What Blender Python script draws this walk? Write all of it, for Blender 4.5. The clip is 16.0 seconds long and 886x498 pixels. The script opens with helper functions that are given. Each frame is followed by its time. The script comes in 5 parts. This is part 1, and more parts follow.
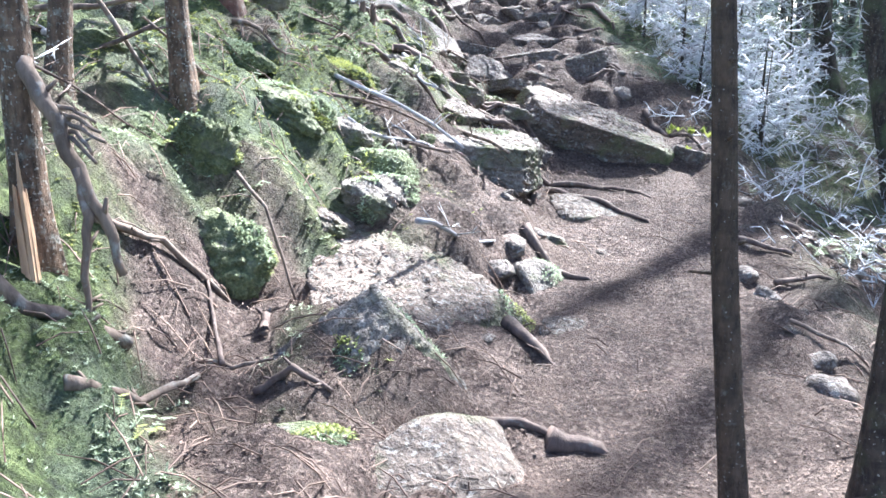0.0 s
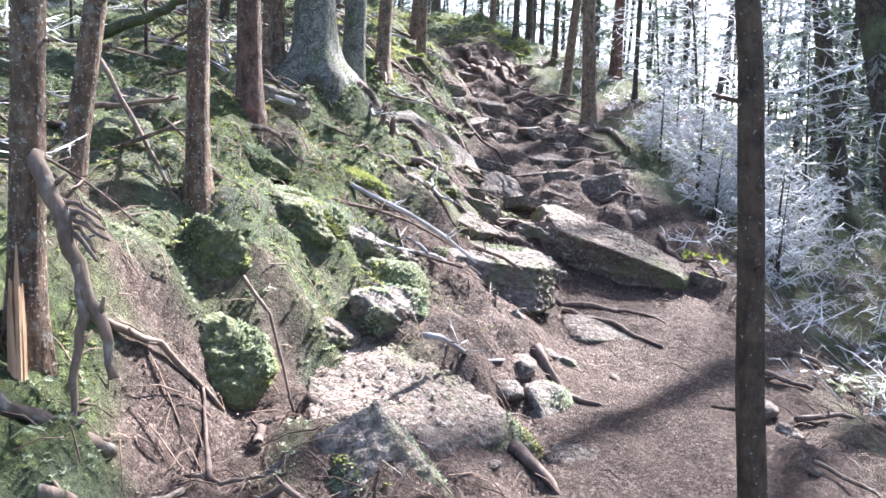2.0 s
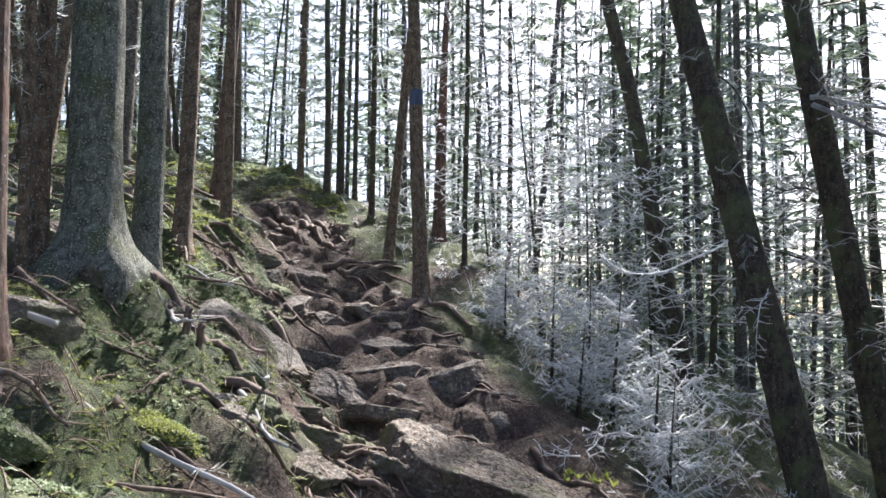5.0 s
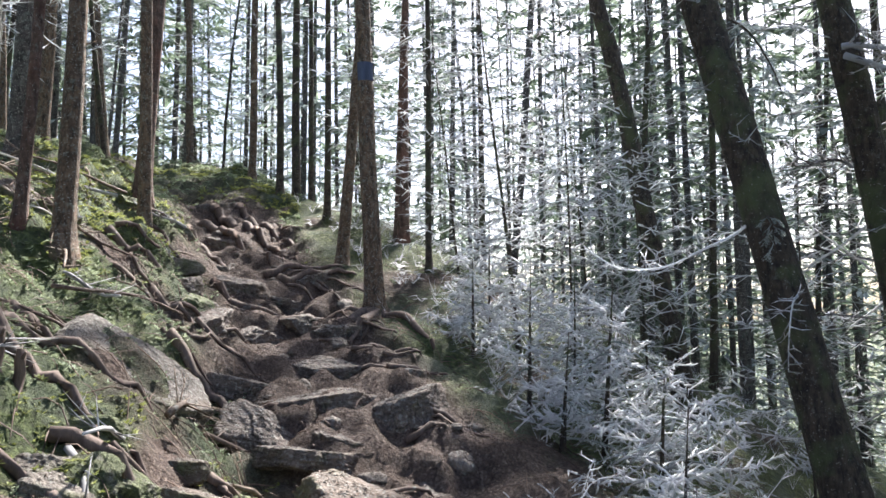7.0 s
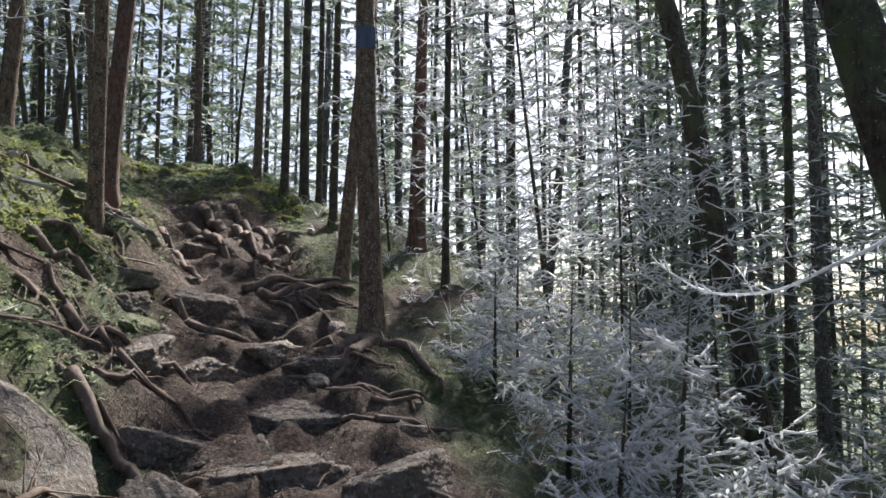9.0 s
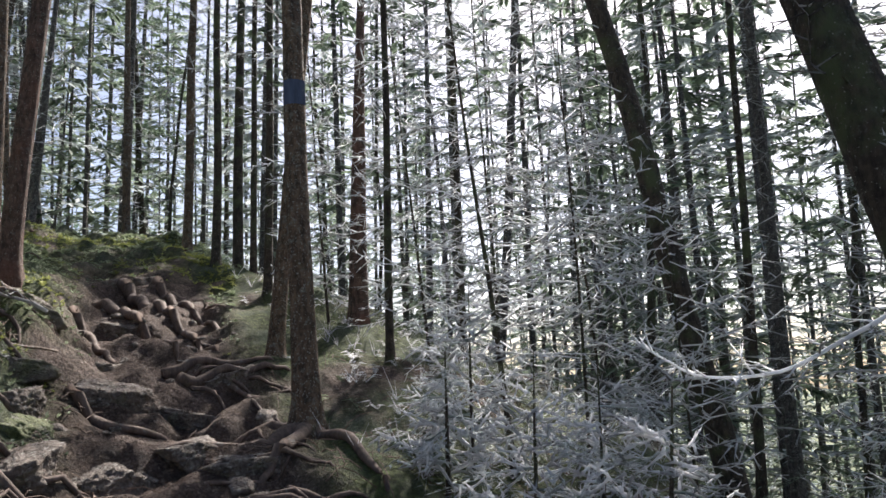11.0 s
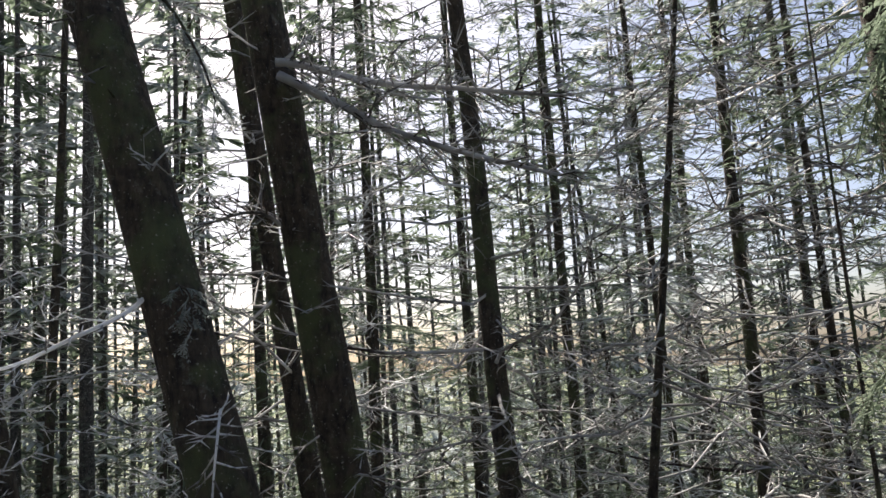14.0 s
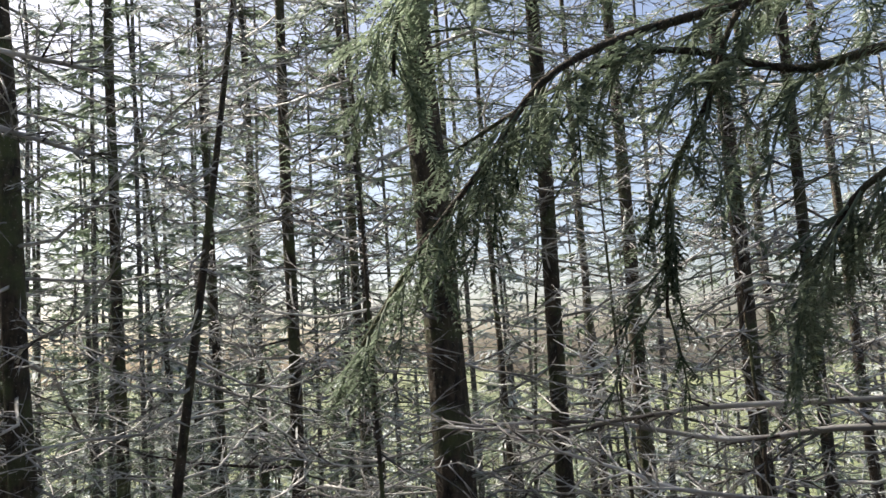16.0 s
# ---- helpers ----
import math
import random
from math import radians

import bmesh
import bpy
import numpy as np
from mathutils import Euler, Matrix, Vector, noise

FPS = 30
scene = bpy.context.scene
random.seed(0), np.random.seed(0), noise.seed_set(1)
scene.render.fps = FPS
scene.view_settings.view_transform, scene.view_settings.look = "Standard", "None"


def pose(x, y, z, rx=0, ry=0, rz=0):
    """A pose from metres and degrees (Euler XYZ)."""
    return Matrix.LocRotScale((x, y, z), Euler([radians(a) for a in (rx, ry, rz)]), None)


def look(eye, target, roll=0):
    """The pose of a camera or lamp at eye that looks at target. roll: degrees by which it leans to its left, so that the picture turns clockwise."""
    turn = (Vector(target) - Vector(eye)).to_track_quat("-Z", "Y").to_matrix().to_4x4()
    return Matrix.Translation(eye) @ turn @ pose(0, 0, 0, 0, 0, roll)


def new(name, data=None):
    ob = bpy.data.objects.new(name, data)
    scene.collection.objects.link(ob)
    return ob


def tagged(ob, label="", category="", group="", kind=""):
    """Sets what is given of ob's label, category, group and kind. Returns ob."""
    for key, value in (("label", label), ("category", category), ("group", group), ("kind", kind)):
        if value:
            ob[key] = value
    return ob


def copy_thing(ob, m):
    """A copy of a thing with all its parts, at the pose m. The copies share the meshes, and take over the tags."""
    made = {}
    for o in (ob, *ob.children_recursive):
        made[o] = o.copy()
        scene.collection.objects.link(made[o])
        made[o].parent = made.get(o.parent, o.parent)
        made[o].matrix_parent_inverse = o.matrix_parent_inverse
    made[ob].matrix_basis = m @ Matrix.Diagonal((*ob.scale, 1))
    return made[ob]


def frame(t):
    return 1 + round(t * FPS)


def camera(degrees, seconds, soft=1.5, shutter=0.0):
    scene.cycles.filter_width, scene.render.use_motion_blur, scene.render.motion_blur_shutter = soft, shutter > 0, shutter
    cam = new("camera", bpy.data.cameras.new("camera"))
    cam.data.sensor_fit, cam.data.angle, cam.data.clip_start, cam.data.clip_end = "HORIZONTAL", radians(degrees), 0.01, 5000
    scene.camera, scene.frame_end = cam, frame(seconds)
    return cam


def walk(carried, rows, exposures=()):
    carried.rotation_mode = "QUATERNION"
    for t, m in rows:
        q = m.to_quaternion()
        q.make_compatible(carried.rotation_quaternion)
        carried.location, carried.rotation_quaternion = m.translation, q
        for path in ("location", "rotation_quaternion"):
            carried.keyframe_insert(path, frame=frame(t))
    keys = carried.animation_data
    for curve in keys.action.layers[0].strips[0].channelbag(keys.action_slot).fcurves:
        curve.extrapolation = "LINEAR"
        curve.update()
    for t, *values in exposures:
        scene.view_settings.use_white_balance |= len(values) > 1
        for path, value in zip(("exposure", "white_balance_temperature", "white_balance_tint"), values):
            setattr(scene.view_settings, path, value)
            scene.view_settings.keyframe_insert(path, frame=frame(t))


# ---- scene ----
cam = camera(55.6, 16.0)
METRES, EYE, TILT, LEAN, TURN = 6.5, 1.5, -13.0, 1.0, 0.0
ROWS = [
    (0.0, 0.0, 0.0, 0.0, 0.0, 0.0, -0.0),
    (0.5, 0.0019, -0.0005, 0.0062, -0.16, 5.84, 0.12),
    (1.0, 0.0045, 0.0026, 0.0043, -0.1, 6.92, -0.27),
    (1.5, 0.0034, 0.0077, -0.0021, 0.1, 7.34, -2.49),
    (2.0, -0.0005, 0.0175, 0.0028, 0.47, 7.66, -2.92),
    (2.5, -0.0292, 0.0508, 0.0143, 0.86, 8.2, -3.19),
    (3.0, -0.0489, 0.0747, 0.0382, 0.39, 11.06, -3.5),
    (3.5, -0.053, 0.1281, 0.055, -2.65, 11.81, -1.78),
    (4.0, -0.0557, 0.1566, 0.0884, -7.65, 12.49, -1.02),
    (4.5, -0.051, 0.1807, 0.1145, -11.95, 16.49, 0.08),
    (7.0, 0.0508, 0.4209, 0.1746, -13.38, 17.73, 2.93),
    (7.5, 0.0645, 0.479, 0.1938, -14.04, 17.68, 2.48),
    (8.0, 0.0676, 0.5399, 0.2218, -14.43, 17.68, 2.01),
    (8.5, 0.1096, 0.6026, 0.2369, -11.34, 17.94, 1.45),
    (11.0, 0.1569, 0.74, 0.2952, -14.09, 22.57, 4.42),
    (11.5, 0.1604, 0.7395, 0.2941, -24.17, 21.67, 7.61),
    (12.0, 0.1677, 0.7376, 0.2935, -32.46, 20.5, 9.6),
    (12.5, 0.1733, 0.7331, 0.2913, -39.32, 19.2, 11.03),
    (13.0, 0.1759, 0.7249, 0.2888, -44.47, 18.28, 11.94),
    (13.5, 0.1818, 0.7179, 0.2844, -49.82, 17.36, 12.81),
    (14.0, 0.1947, 0.6987, 0.2769, -56.38, 16.16, 13.62),
    (14.5, 0.2063, 0.6794, 0.2712, -62.25, 14.85, 14.49),
    (15.0, 0.2109, 0.6674, 0.2642, -69.41, 13.34, 15.16),
    (15.5, 0.211, 0.67, 0.2632, -76.12, 11.47, 15.61),
    (16.0, 0.2105, 0.6754, 0.2623, -85.47, 8.87, 16.48),
]
EXPOSURES = ((0.0, 3.05, 5550, 12), (2.4, 2.8, 6000, 18), (3.0, 2.28, 6150, 18), (4.0, 1.95, 6250, 14), (7.0, 2.05, 6250, 13), (8.0, 1.58, 6350, 12), (11.0, 1.35, 6450, 14), (13.0, 1.25, 6700, 15), (16.0, 1.58, 7050, 13))
walk(cam, [(t, pose(0, 0, EYE, TILT, LEAN, TURN) @ pose(METRES * x, METRES * y, METRES * z, 90 + pitch, roll, yaw)) for t, x, y, z, yaw, pitch, roll in ROWS],
     EXPOSURES)
SKY, SUN = 0.07, 5.0

# ---- light ----
SUN_AZ, SUN_EL = -33.0, 45.0          # degrees from the way ahead (+y), and above the horizon
world = bpy.data.worlds.new("world")
scene.world = world
world.use_nodes = True
wn = world.node_tree
sky = wn.nodes.new("ShaderNodeTexSky")
sky.sky_type, sky.sun_disc = "NISHITA", False
sky.sun_elevation, sky.sun_rotation = radians(SUN_EL), radians(-SUN_AZ)
sky.air_density, sky.dust_density, sky.ozone_density, sky.altitude = 0.95, 7.5, 1.7, 1300
wn.links.new(sky.outputs["Color"], wn.nodes["Background"].inputs["Color"])
wn.nodes["Background"].inputs["Strength"].default_value = SKY
sun_way = Vector((-math.sin(radians(SUN_AZ)) * math.cos(radians(SUN_EL)), math.cos(radians(SUN_AZ)) * math.cos(radians(SUN_EL)), math.sin(radians(SUN_EL))))
sun = new("sun", bpy.data.lights.new("sun", "SUN"))
sun.data.energy, sun.data.angle, sun.data.color = SUN, radians(1.8), (1.0, 0.94, 0.85)
sun.matrix_world = look(sun_way * 60, (0, 0, 0))


# ---- materials ----
def material(name):
    m = bpy.data.materials.new(name)
    m.use_nodes = True
    return m, m.node_tree.nodes, m.node_tree.links, m.node_tree.nodes["Principled BSDF"]


def noise_node(m, scale, detail=4.0, rough=0.6, stretch=(1, 1, 1)):
    n, l = m.node_tree.nodes, m.node_tree.links
    co = n.new("ShaderNodeTexCoord")
    mp = n.new("ShaderNodeMapping")
    mp.inputs["Scale"].default_value = stretch
    t = n.new("ShaderNodeTexNoise")
    t.inputs["Scale"].default_value, t.inputs["Detail"].default_value, t.inputs["Roughness"].default_value = scale, detail, rough
    l.new(co.outputs["Object"], mp.inputs["Vector"])
    l.new(mp.outputs["Vector"], t.inputs["Vector"])
    return t.outputs["Fac"]


def ramp(m, fac, *stops):
    r = m.node_tree.nodes.new("ShaderNodeValToRGB")
    e = r.color_ramp.elements
    while len(e) < len(stops):
        e.new(0.5)
    for k, (p, c) in zip(e, stops):
        k.position, k.color = p, (*c, 1) if len(c) == 3 else c
    m.node_tree.links.new(fac, r.inputs["Fac"])
    return r.outputs["Color"]


def mixed(m, fac, a, b, kind="MIX"):
    n = m.node_tree.nodes.new("ShaderNodeMix")
    n.data_type, n.blend_type = "RGBA", kind
    for socket, v in ((n.inputs["Factor"], fac), (n.inputs["A"], a), (n.inputs["B"], b)):
        if isinstance(v, bpy.types.NodeSocket):
            m.node_tree.links.new(v, socket)
        else:
            socket.default_value = v if not isinstance(v, tuple) else (*v, 1)
    return n.outputs["Result"]


def bumped(m, height, strength, distance, before=None):
    b = m.node_tree.nodes.new("ShaderNodeBump")
    b.inputs["Strength"].default_value, b.inputs["Distance"].default_value = strength, distance
    m.node_tree.links.new(height, b.inputs["Height"])
    if before:
        m.node_tree.links.new(before, b.inputs["Normal"])
    return b.outputs["Normal"]


def upness(m, lo, hi):
    """0 on walls, 1 on what faces the sky."""
    n, l = m.node_tree.nodes, m.node_tree.links
    g = n.new("ShaderNodeNewGeometry")
    s = n.new("ShaderNodeSeparateXYZ")
    r = n.new("ShaderNodeMapRange")
    l.new(g.outputs["Normal"], s.inputs[0])
    l.new(s.outputs["Z"], r.inputs["Value"])
    r.inputs["From Min"].default_value, r.inputs["From Max"].default_value = lo, hi
    return r.outputs["Result"]


def ground_material():
    m, n, l, b = material("forest_floor")
    att = n.new("ShaderNodeAttribute")
    att.attribute_name = "moss"
    fine, mid, big = noise_node(m, 95, 5, 0.7), noise_node(m, 22, 4, 0.65), noise_node(m, 2.2, 4)
    vor = n.new("ShaderNodeTexVoronoi")
    vor.inputs["Scale"].default_value = 70
    co = n.new("ShaderNodeTexCoord")
    l.new(co.outputs["Object"], vor.inputs["Vector"])
    dirt = ramp(m, mid, (0.3, (0.036, 0.023, 0.017)), (0.5, (0.12, 0.082, 0.066)), (0.72, (0.27, 0.2, 0.165)))
    chips = ramp(m, vor.outputs["Color"], (0.15, (0.03, 0.019, 0.015)), (0.6, (0.165, 0.115, 0.092)), (0.95, (0.5, 0.4, 0.33)))
    dirt = mixed(m, 0.5, dirt, chips)
    dirt = mixed(m, ramp(m, big, (0.42, (0, 0, 0)), (0.65, (0.6, 0.6, 0.6))), dirt, (0.10, 0.065, 0.046))
    dirt = mixed(m, ramp(m, noise_node(m, 7, 5, 0.7), (0.5, (0, 0, 0)), (0.6, (0.55, 0.55, 0.55))), dirt, (0.04, 0.026, 0.02))
    moss = ramp(m, mid, (0.3, (0.02, 0.028, 0.01)), (0.52, (0.085, 0.115, 0.034)), (0.75, (0.24, 0.3, 0.11)))
    moss = mixed(m, ramp(m, noise_node(m, 1.7, 3), (0.45, (0, 0, 0)), (0.7, (1, 1, 1))), moss, ramp(m, fine, (0.3, (0.05, 0.07, 0.04)), (0.7, (0.24, 0.29, 0.20))))
    l.new(mixed(m, att.outputs["Fac"], dirt, moss), b.inputs["Base Color"])
    b.inputs["Roughness"].default_value = 0.9
    l.new(bumped(m, fine, 1.0, 0.03, bumped(m, mid, 1.0, 0.08, bumped(m, noise_node(m, 7, 4, 0.7), 0.8, 0.12))), b.inputs["Normal"])
    return m


def rock_material(name, moss, tint=(1, 1, 1)):
    m, n, l, b = material(name)
    fine, mid, big = noise_node(m, 60, 6, 0.7), noise_node(m, 11, 5, 0.65), noise_node(m, 2.6, 3)
    c = ramp(m, mid, (0.3, (0.11 * tint[0], 0.10 * tint[1], 0.09 * tint[2])), (0.55, (0.25 * tint[0], 0.235 * tint[1], 0.215 * tint[2])), (0.75, (0.40 * tint[0], 0.385 * tint[1], 0.36 * tint[2])))
    c = mixed(m, ramp(m, fine, (0.45, (0, 0, 0)), (0.6, (0.55, 0.55, 0.55))), c, (0.07, 0.064, 0.056))
    c = mixed(m, ramp(m, noise_node(m, 34, 3), (0.56, (0, 0, 0)), (0.62, (0.6, 0.6, 0.6))), c, (0.36, 0.355, 0.32))
    c = mixed(m, ramp(m, noise_node(m, 5, 4), (0.55, (0, 0, 0)), (0.68, (0.6, 0.6, 0.6))), c, (0.17, 0.12, 0.09))
    crack = n.new("ShaderNodeTexVoronoi")
    crack.feature = "DISTANCE_TO_EDGE"
    crack.inputs["Scale"].default_value = 4.2
    wob = n.new("ShaderNodeTexNoise")
    wob.inputs["Scale"].default_value, wob.inputs["Detail"].default_value = 6.0, 5.0
    co = n.new("ShaderNodeTexCoord")
    l.new(co.outputs["Object"], wob.inputs["Vector"])
    l.new(mixed(m, 0.24, co.outputs["Object"], wob.outputs["Color"]), crack.inputs["Vector"])
    seam = ramp(m, crack.outputs["Distance"], (0.0, (0, 0, 0)), (0.035, (1, 1, 1)))
    c = mixed(m, ramp(m, crack.outputs["Distance"], (0.0, (0.6, 0.6, 0.6)), (0.03, (0, 0, 0))), c, (0.035, 0.028, 0.022))
    cover = mixed(m, 1.0, ramp(m, big, (0.62 - 0.5 * moss, (0, 0, 0)), (0.8 - 0.5 * moss, (1, 1, 1))), ramp(m, mid, (0.28, (0.25, 0.25, 0.25)), (0.5, (1, 1, 1))), "MULTIPLY")
    green = ramp(m, fine, (0.3, (0.045, 0.058, 0.022)), (0.55, (0.14, 0.165, 0.07)), (0.75, (0.33, 0.36, 0.20)))
    l.new(mixed(m, cover, c, green), b.inputs["Base Color"])
    b.inputs["Roughness"].default_value = 0.82
    l.new(bumped(m, fine, 0.9, 0.016, bumped(m, mid, 0.9, 0.07, bumped(m, seam, 0.6, 0.02))), b.inputs["Normal"])
    return m


def bark_material(name, dark, light, lichen, moss=0.0, red=0.0):
    m, n, l, b = material(name)
    plates, fine = noise_node(m, 30, 5, 0.65, (1, 1, 0.35)), noise_node(m, 120, 4, 0.7)
    rings = noise_node(m, 9, 3, 0.6, (0.7, 0.7, 2.6))
    c = ramp(m, plates, (0.34, dark), (0.62, light))
    c = mixed(m, ramp(m, rings, (0.5, (0, 0, 0)), (0.62, (0.35, 0.35, 0.35))), c, tuple(0.55 * v for v in dark))
    c = mixed(m, ramp(m, noise_node(m, 17, 5, 0.75), (0.60 - 0.2 * lichen, (0, 0, 0)), (0.72 - 0.15 * lichen, (0.9 * min(1, lichen + 0.3),) * 3)), c, (0.30, 0.33, 0.29))
    c = mixed(m, ramp(m, noise_node(m, 3.2, 4), (0.66 - 0.4 * moss, (0, 0, 0)), (0.8 - 0.4 * moss, (0.85, 0.85, 0.85))), c, (0.085, 0.105, 0.045))
    c = mixed(m, ramp(m, noise_node(m, 75, 2, 0.5), (0.70 - 0.28 * lichen, (0, 0, 0)), (0.74 - 0.28 * lichen, (0.8, 0.8, 0.8))), c, (0.38, 0.37, 0.32))
    if red:
        c = mixed(m, ramp(m, noise_node(m, 2.1, 3), (0.5, (0, 0, 0)), (0.62, (red, red, red))), c, (0.17, 0.07, 0.045))
    l.new(c, b.inputs["Base Color"])
    b.inputs["Roughness"].default_value = 0.88
    l.new(bumped(m, fine, 0.8, 0.008, bumped(m, plates, 1.0, 0.03)), b.inputs["Normal"])
    return m


def thin_material(name, dark, light, lo, hi, scale=3.0, through_light=0.35, shade=1.0):
    """Twigs and needles: two tones in patches and from piece to piece, with some light coming through."""
    m, n, l, b = material(name)
    g = n.new("ShaderNodeNewGeometry")
    f = n.new("ShaderNodeMath")
    f.operation = "MULTIPLY_ADD"
    f.inputs[1].default_value = 0.35
    l.new(g.outputs["Random Per Island"], f.inputs[0])
    l.new(noise_node(m, scale, 3), f.inputs[2])
    c = ramp(m, f.outputs[0], (lo, dark), (hi, light))
    l.new(c, b.inputs["Base Color"])
    b.inputs["Roughness"].default_value = 0.7
    t = n.new("ShaderNodeBsdfTranslucent")
    l.new(c, t.inputs["Color"])
    mx = n.new("ShaderNodeMixShader")
    mx.inputs[0].default_value = through_light
    l.new(b.outputs[0], mx.inputs[1])
    l.new(t.outputs[0], mx.inputs[2])
    l.new(mx.outputs[0], n["Material Output"].inputs["Surface"])
    return m


def wood_material(name, a, c, frost=0.0):
    m, n, l, b = material(name)
    g = noise_node(m, 26, 5, 0.65, (1, 1, 0.2))
    col = ramp(m, g, (0.3, a), (0.7, c))
    col = mixed(m, ramp(m, noise_node(m, 14, 4), (0.62 - 0.3 * frost, (0, 0, 0)), (0.78 - 0.25 * frost, (0.7, 0.7, 0.7))), col, (0.34, 0.36, 0.33))
    l.new(col, b.inputs["Base Color"])
    b.inputs["Roughness"].default_value = 0.85
    l.new(bumped(m, g, 0.8, 0.01), b.inputs["Normal"])
    return m


GROUND = ground_material()
ROCK = rock_material("rock_lichen", 0.2, (0.95, 0.88, 0.8))
ROCK_BARE = rock_material("rock_trodden", 0.0, (0.85, 0.74, 0.68))
ROCK_BROWN = rock_material("rock_brown", 0.2, (0.78, 0.65, 0.56))
ROCK_PALE = rock_material("rock_pale", 0.1, (0.95, 0.9, 0.84))
ROCK_MOSS = rock_material("rock_mossy", 0.75)
BARK = bark_material("bark_brown_grey", (0.036, 0.023, 0.014), (0.20, 0.132, 0.085), 0.3, 0.1)
BARK_RED = bark_material("bark_reddish", (0.036, 0.02, 0.015), (0.17, 0.105, 0.08), 0.15, 0.0, 0.5)
BARK_DARK = bark_material("bark_dark_mossy", (0.014, 0.010, 0.007), (0.085, 0.064, 0.046), 0.1, 0.45)
BARK_SAP = bark_material("bark_smooth_dark", (0.028, 0.019, 0.012), (0.115, 0.08, 0.052), 0.05, 0.2)
BARK_PALE = bark_material("bark_pale_lichen", (0.035, 0.037, 0.03), (0.18, 0.19, 0.155), 0.4, 0.4)
BARK_FAR = bark_material("bark_grey", (0.03, 0.026, 0.024), (0.13, 0.115, 0.105), 0.35)
FROST = thin_material("frosted_twigs", (0.13, 0.125, 0.125), (0.91, 0.925, 0.95), 0.42, 0.64, 1.6, 0.4)
RIME = thin_material("thick_white_rime", (0.30, 0.31, 0.32), (0.95, 0.96, 0.98), 0.36, 0.62, 1.6, 0.45)
TWIG_DARK = thin_material("half_frosted_twigs", (0.034, 0.026, 0.023), (0.70, 0.71, 0.72), 0.48, 0.84, 2.2, 0.25)
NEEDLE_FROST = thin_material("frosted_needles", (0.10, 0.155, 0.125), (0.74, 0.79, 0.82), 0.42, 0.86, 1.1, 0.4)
NEEDLE = thin_material("green_grey_needles", (0.03, 0.055, 0.03), (0.34, 0.42, 0.32), 0.4, 0.95, 1.6, 0.4)
MOSS = thin_material("moss_leaflets", (0.06, 0.085, 0.02), (0.42, 0.46, 0.15), 0.3, 0.85, 1.3, 0.3)
MOSS_PALE = thin_material("frosted_moss_leaflets", (0.06, 0.10, 0.035), (0.56, 0.64, 0.44), 0.38, 0.95, 2.0, 0.3)
LITTER = thin_material("needle_litter", (0.04, 0.022, 0.015), (0.29, 0.2, 0.15), 0.4, 1.0, 4.0, 0.05)
PAINT_BLUE = wood_material("faded_blue_paint", (0.045, 0.06, 0.10), (0.085, 0.11, 0.18))
LEAF_YELLOW = thin_material("yellow_green_leaves", (0.10, 0.15, 0.025), (0.28, 0.31, 0.08), 0.4, 0.9, 4.0, 0.5)
WOOD_DEAD = wood_material("dead_wood", (0.075, 0.054, 0.04), (0.24, 0.18, 0.135), 0.2)
WOOD_ROOT = wood_material("root_bark", (0.055, 0.038, 0.03), (0.18, 0.13, 0.105))
WOOD_SPLIT = wood_material("split_wood", (0.26, 0.16, 0.09), (0.55, 0.38, 0.24))


# ---- mesh helpers ----
class Soup:
    """Collects corners and faces of one mesh."""

    def __init__(self):
        self.v, self.f = [], []

    def tube(self, pts, radii, sides, lobes=None, cap=True):
        start = len(self.v)
        pts = [Vector(p) for p in pts]
        for i, (p, r) in enumerate(zip(pts, radii)):
            d = (pts[min(i + 1, len(pts) - 1)] - pts[max(i - 1, 0)]).normalized()
            a = d.cross(Vector((0.13, 0.97, 0.21))).normalized() if abs(d.z) > 0.6 else d.cross(Vector((0, 0, 1))).normalized()
            b = d.cross(a)
            for k in range(sides):
                th = 2 * math.pi * k / sides
                rr = r if lobes is None else r * lobes(i, th)
                self.v.append(p + rr * (a * math.cos(th) + b * math.sin(th)))
        for i in range(len(pts) - 1):
            for k in range(sides):
                q = (k + 1) % sides
                self.f.append((start + i * sides + k, start + i * sides + q, start + (i + 1) * sides + q, start + (i + 1) * sides + k))
        if cap:
            self.f.append(tuple(start + k for k in range(sides))[::-1])
            self.f.append(tuple(start + (len(pts) - 1) * sides + k for k in range(sides)))

    def spike(self, p, q, r):
        """A twig: three thin faces that run to a point."""
        s = len(self.v)
        d = (q - p)
        a = d.cross(Vector((0.3, 0.2, 0.93)))
        a = a.normalized() * r if a.length > 1e-6 else Vector((r, 0, 0))
        b = d.normalized().cross(a)
        self.v += [p + a, p - 0.5 * a + 0.87 * b, p - 0.5 * a - 0.87 * b, q]
        self.f += [(s, s + 1, s + 3), (s + 1, s + 2, s + 3), (s + 2, s, s + 3)]

    def leaf(self, p, q, w, fold=0.25):
        """A narrow leaflet or needle with a fold along its middle."""
        s = len(self.v)
        d = q - p
        a = d.cross(Vector((0.21, 0.11, 1.0)))
        a = a.normalized() * w if a.length > 1e-6 else Vector((w, 0, 0))
        up = Vector((0, 0, w * fold))
        m = p + d * 0.45
        self.v += [p, m + a + up, q, m - a + up]
        self.f += [(s, s + 1, s + 2), (s, s + 2, s + 3)]

    def mesh(self, name, mat, smoothed=True):
        me = bpy.data.meshes.new(name)
        me.from_pydata([tuple(v) for v in self.v], [], self.f)
        me.materials.append(mat)
        if smoothed:
            me.polygons.foreach_set("use_smooth", [True] * len(me.polygons))
        me.update()
        return me


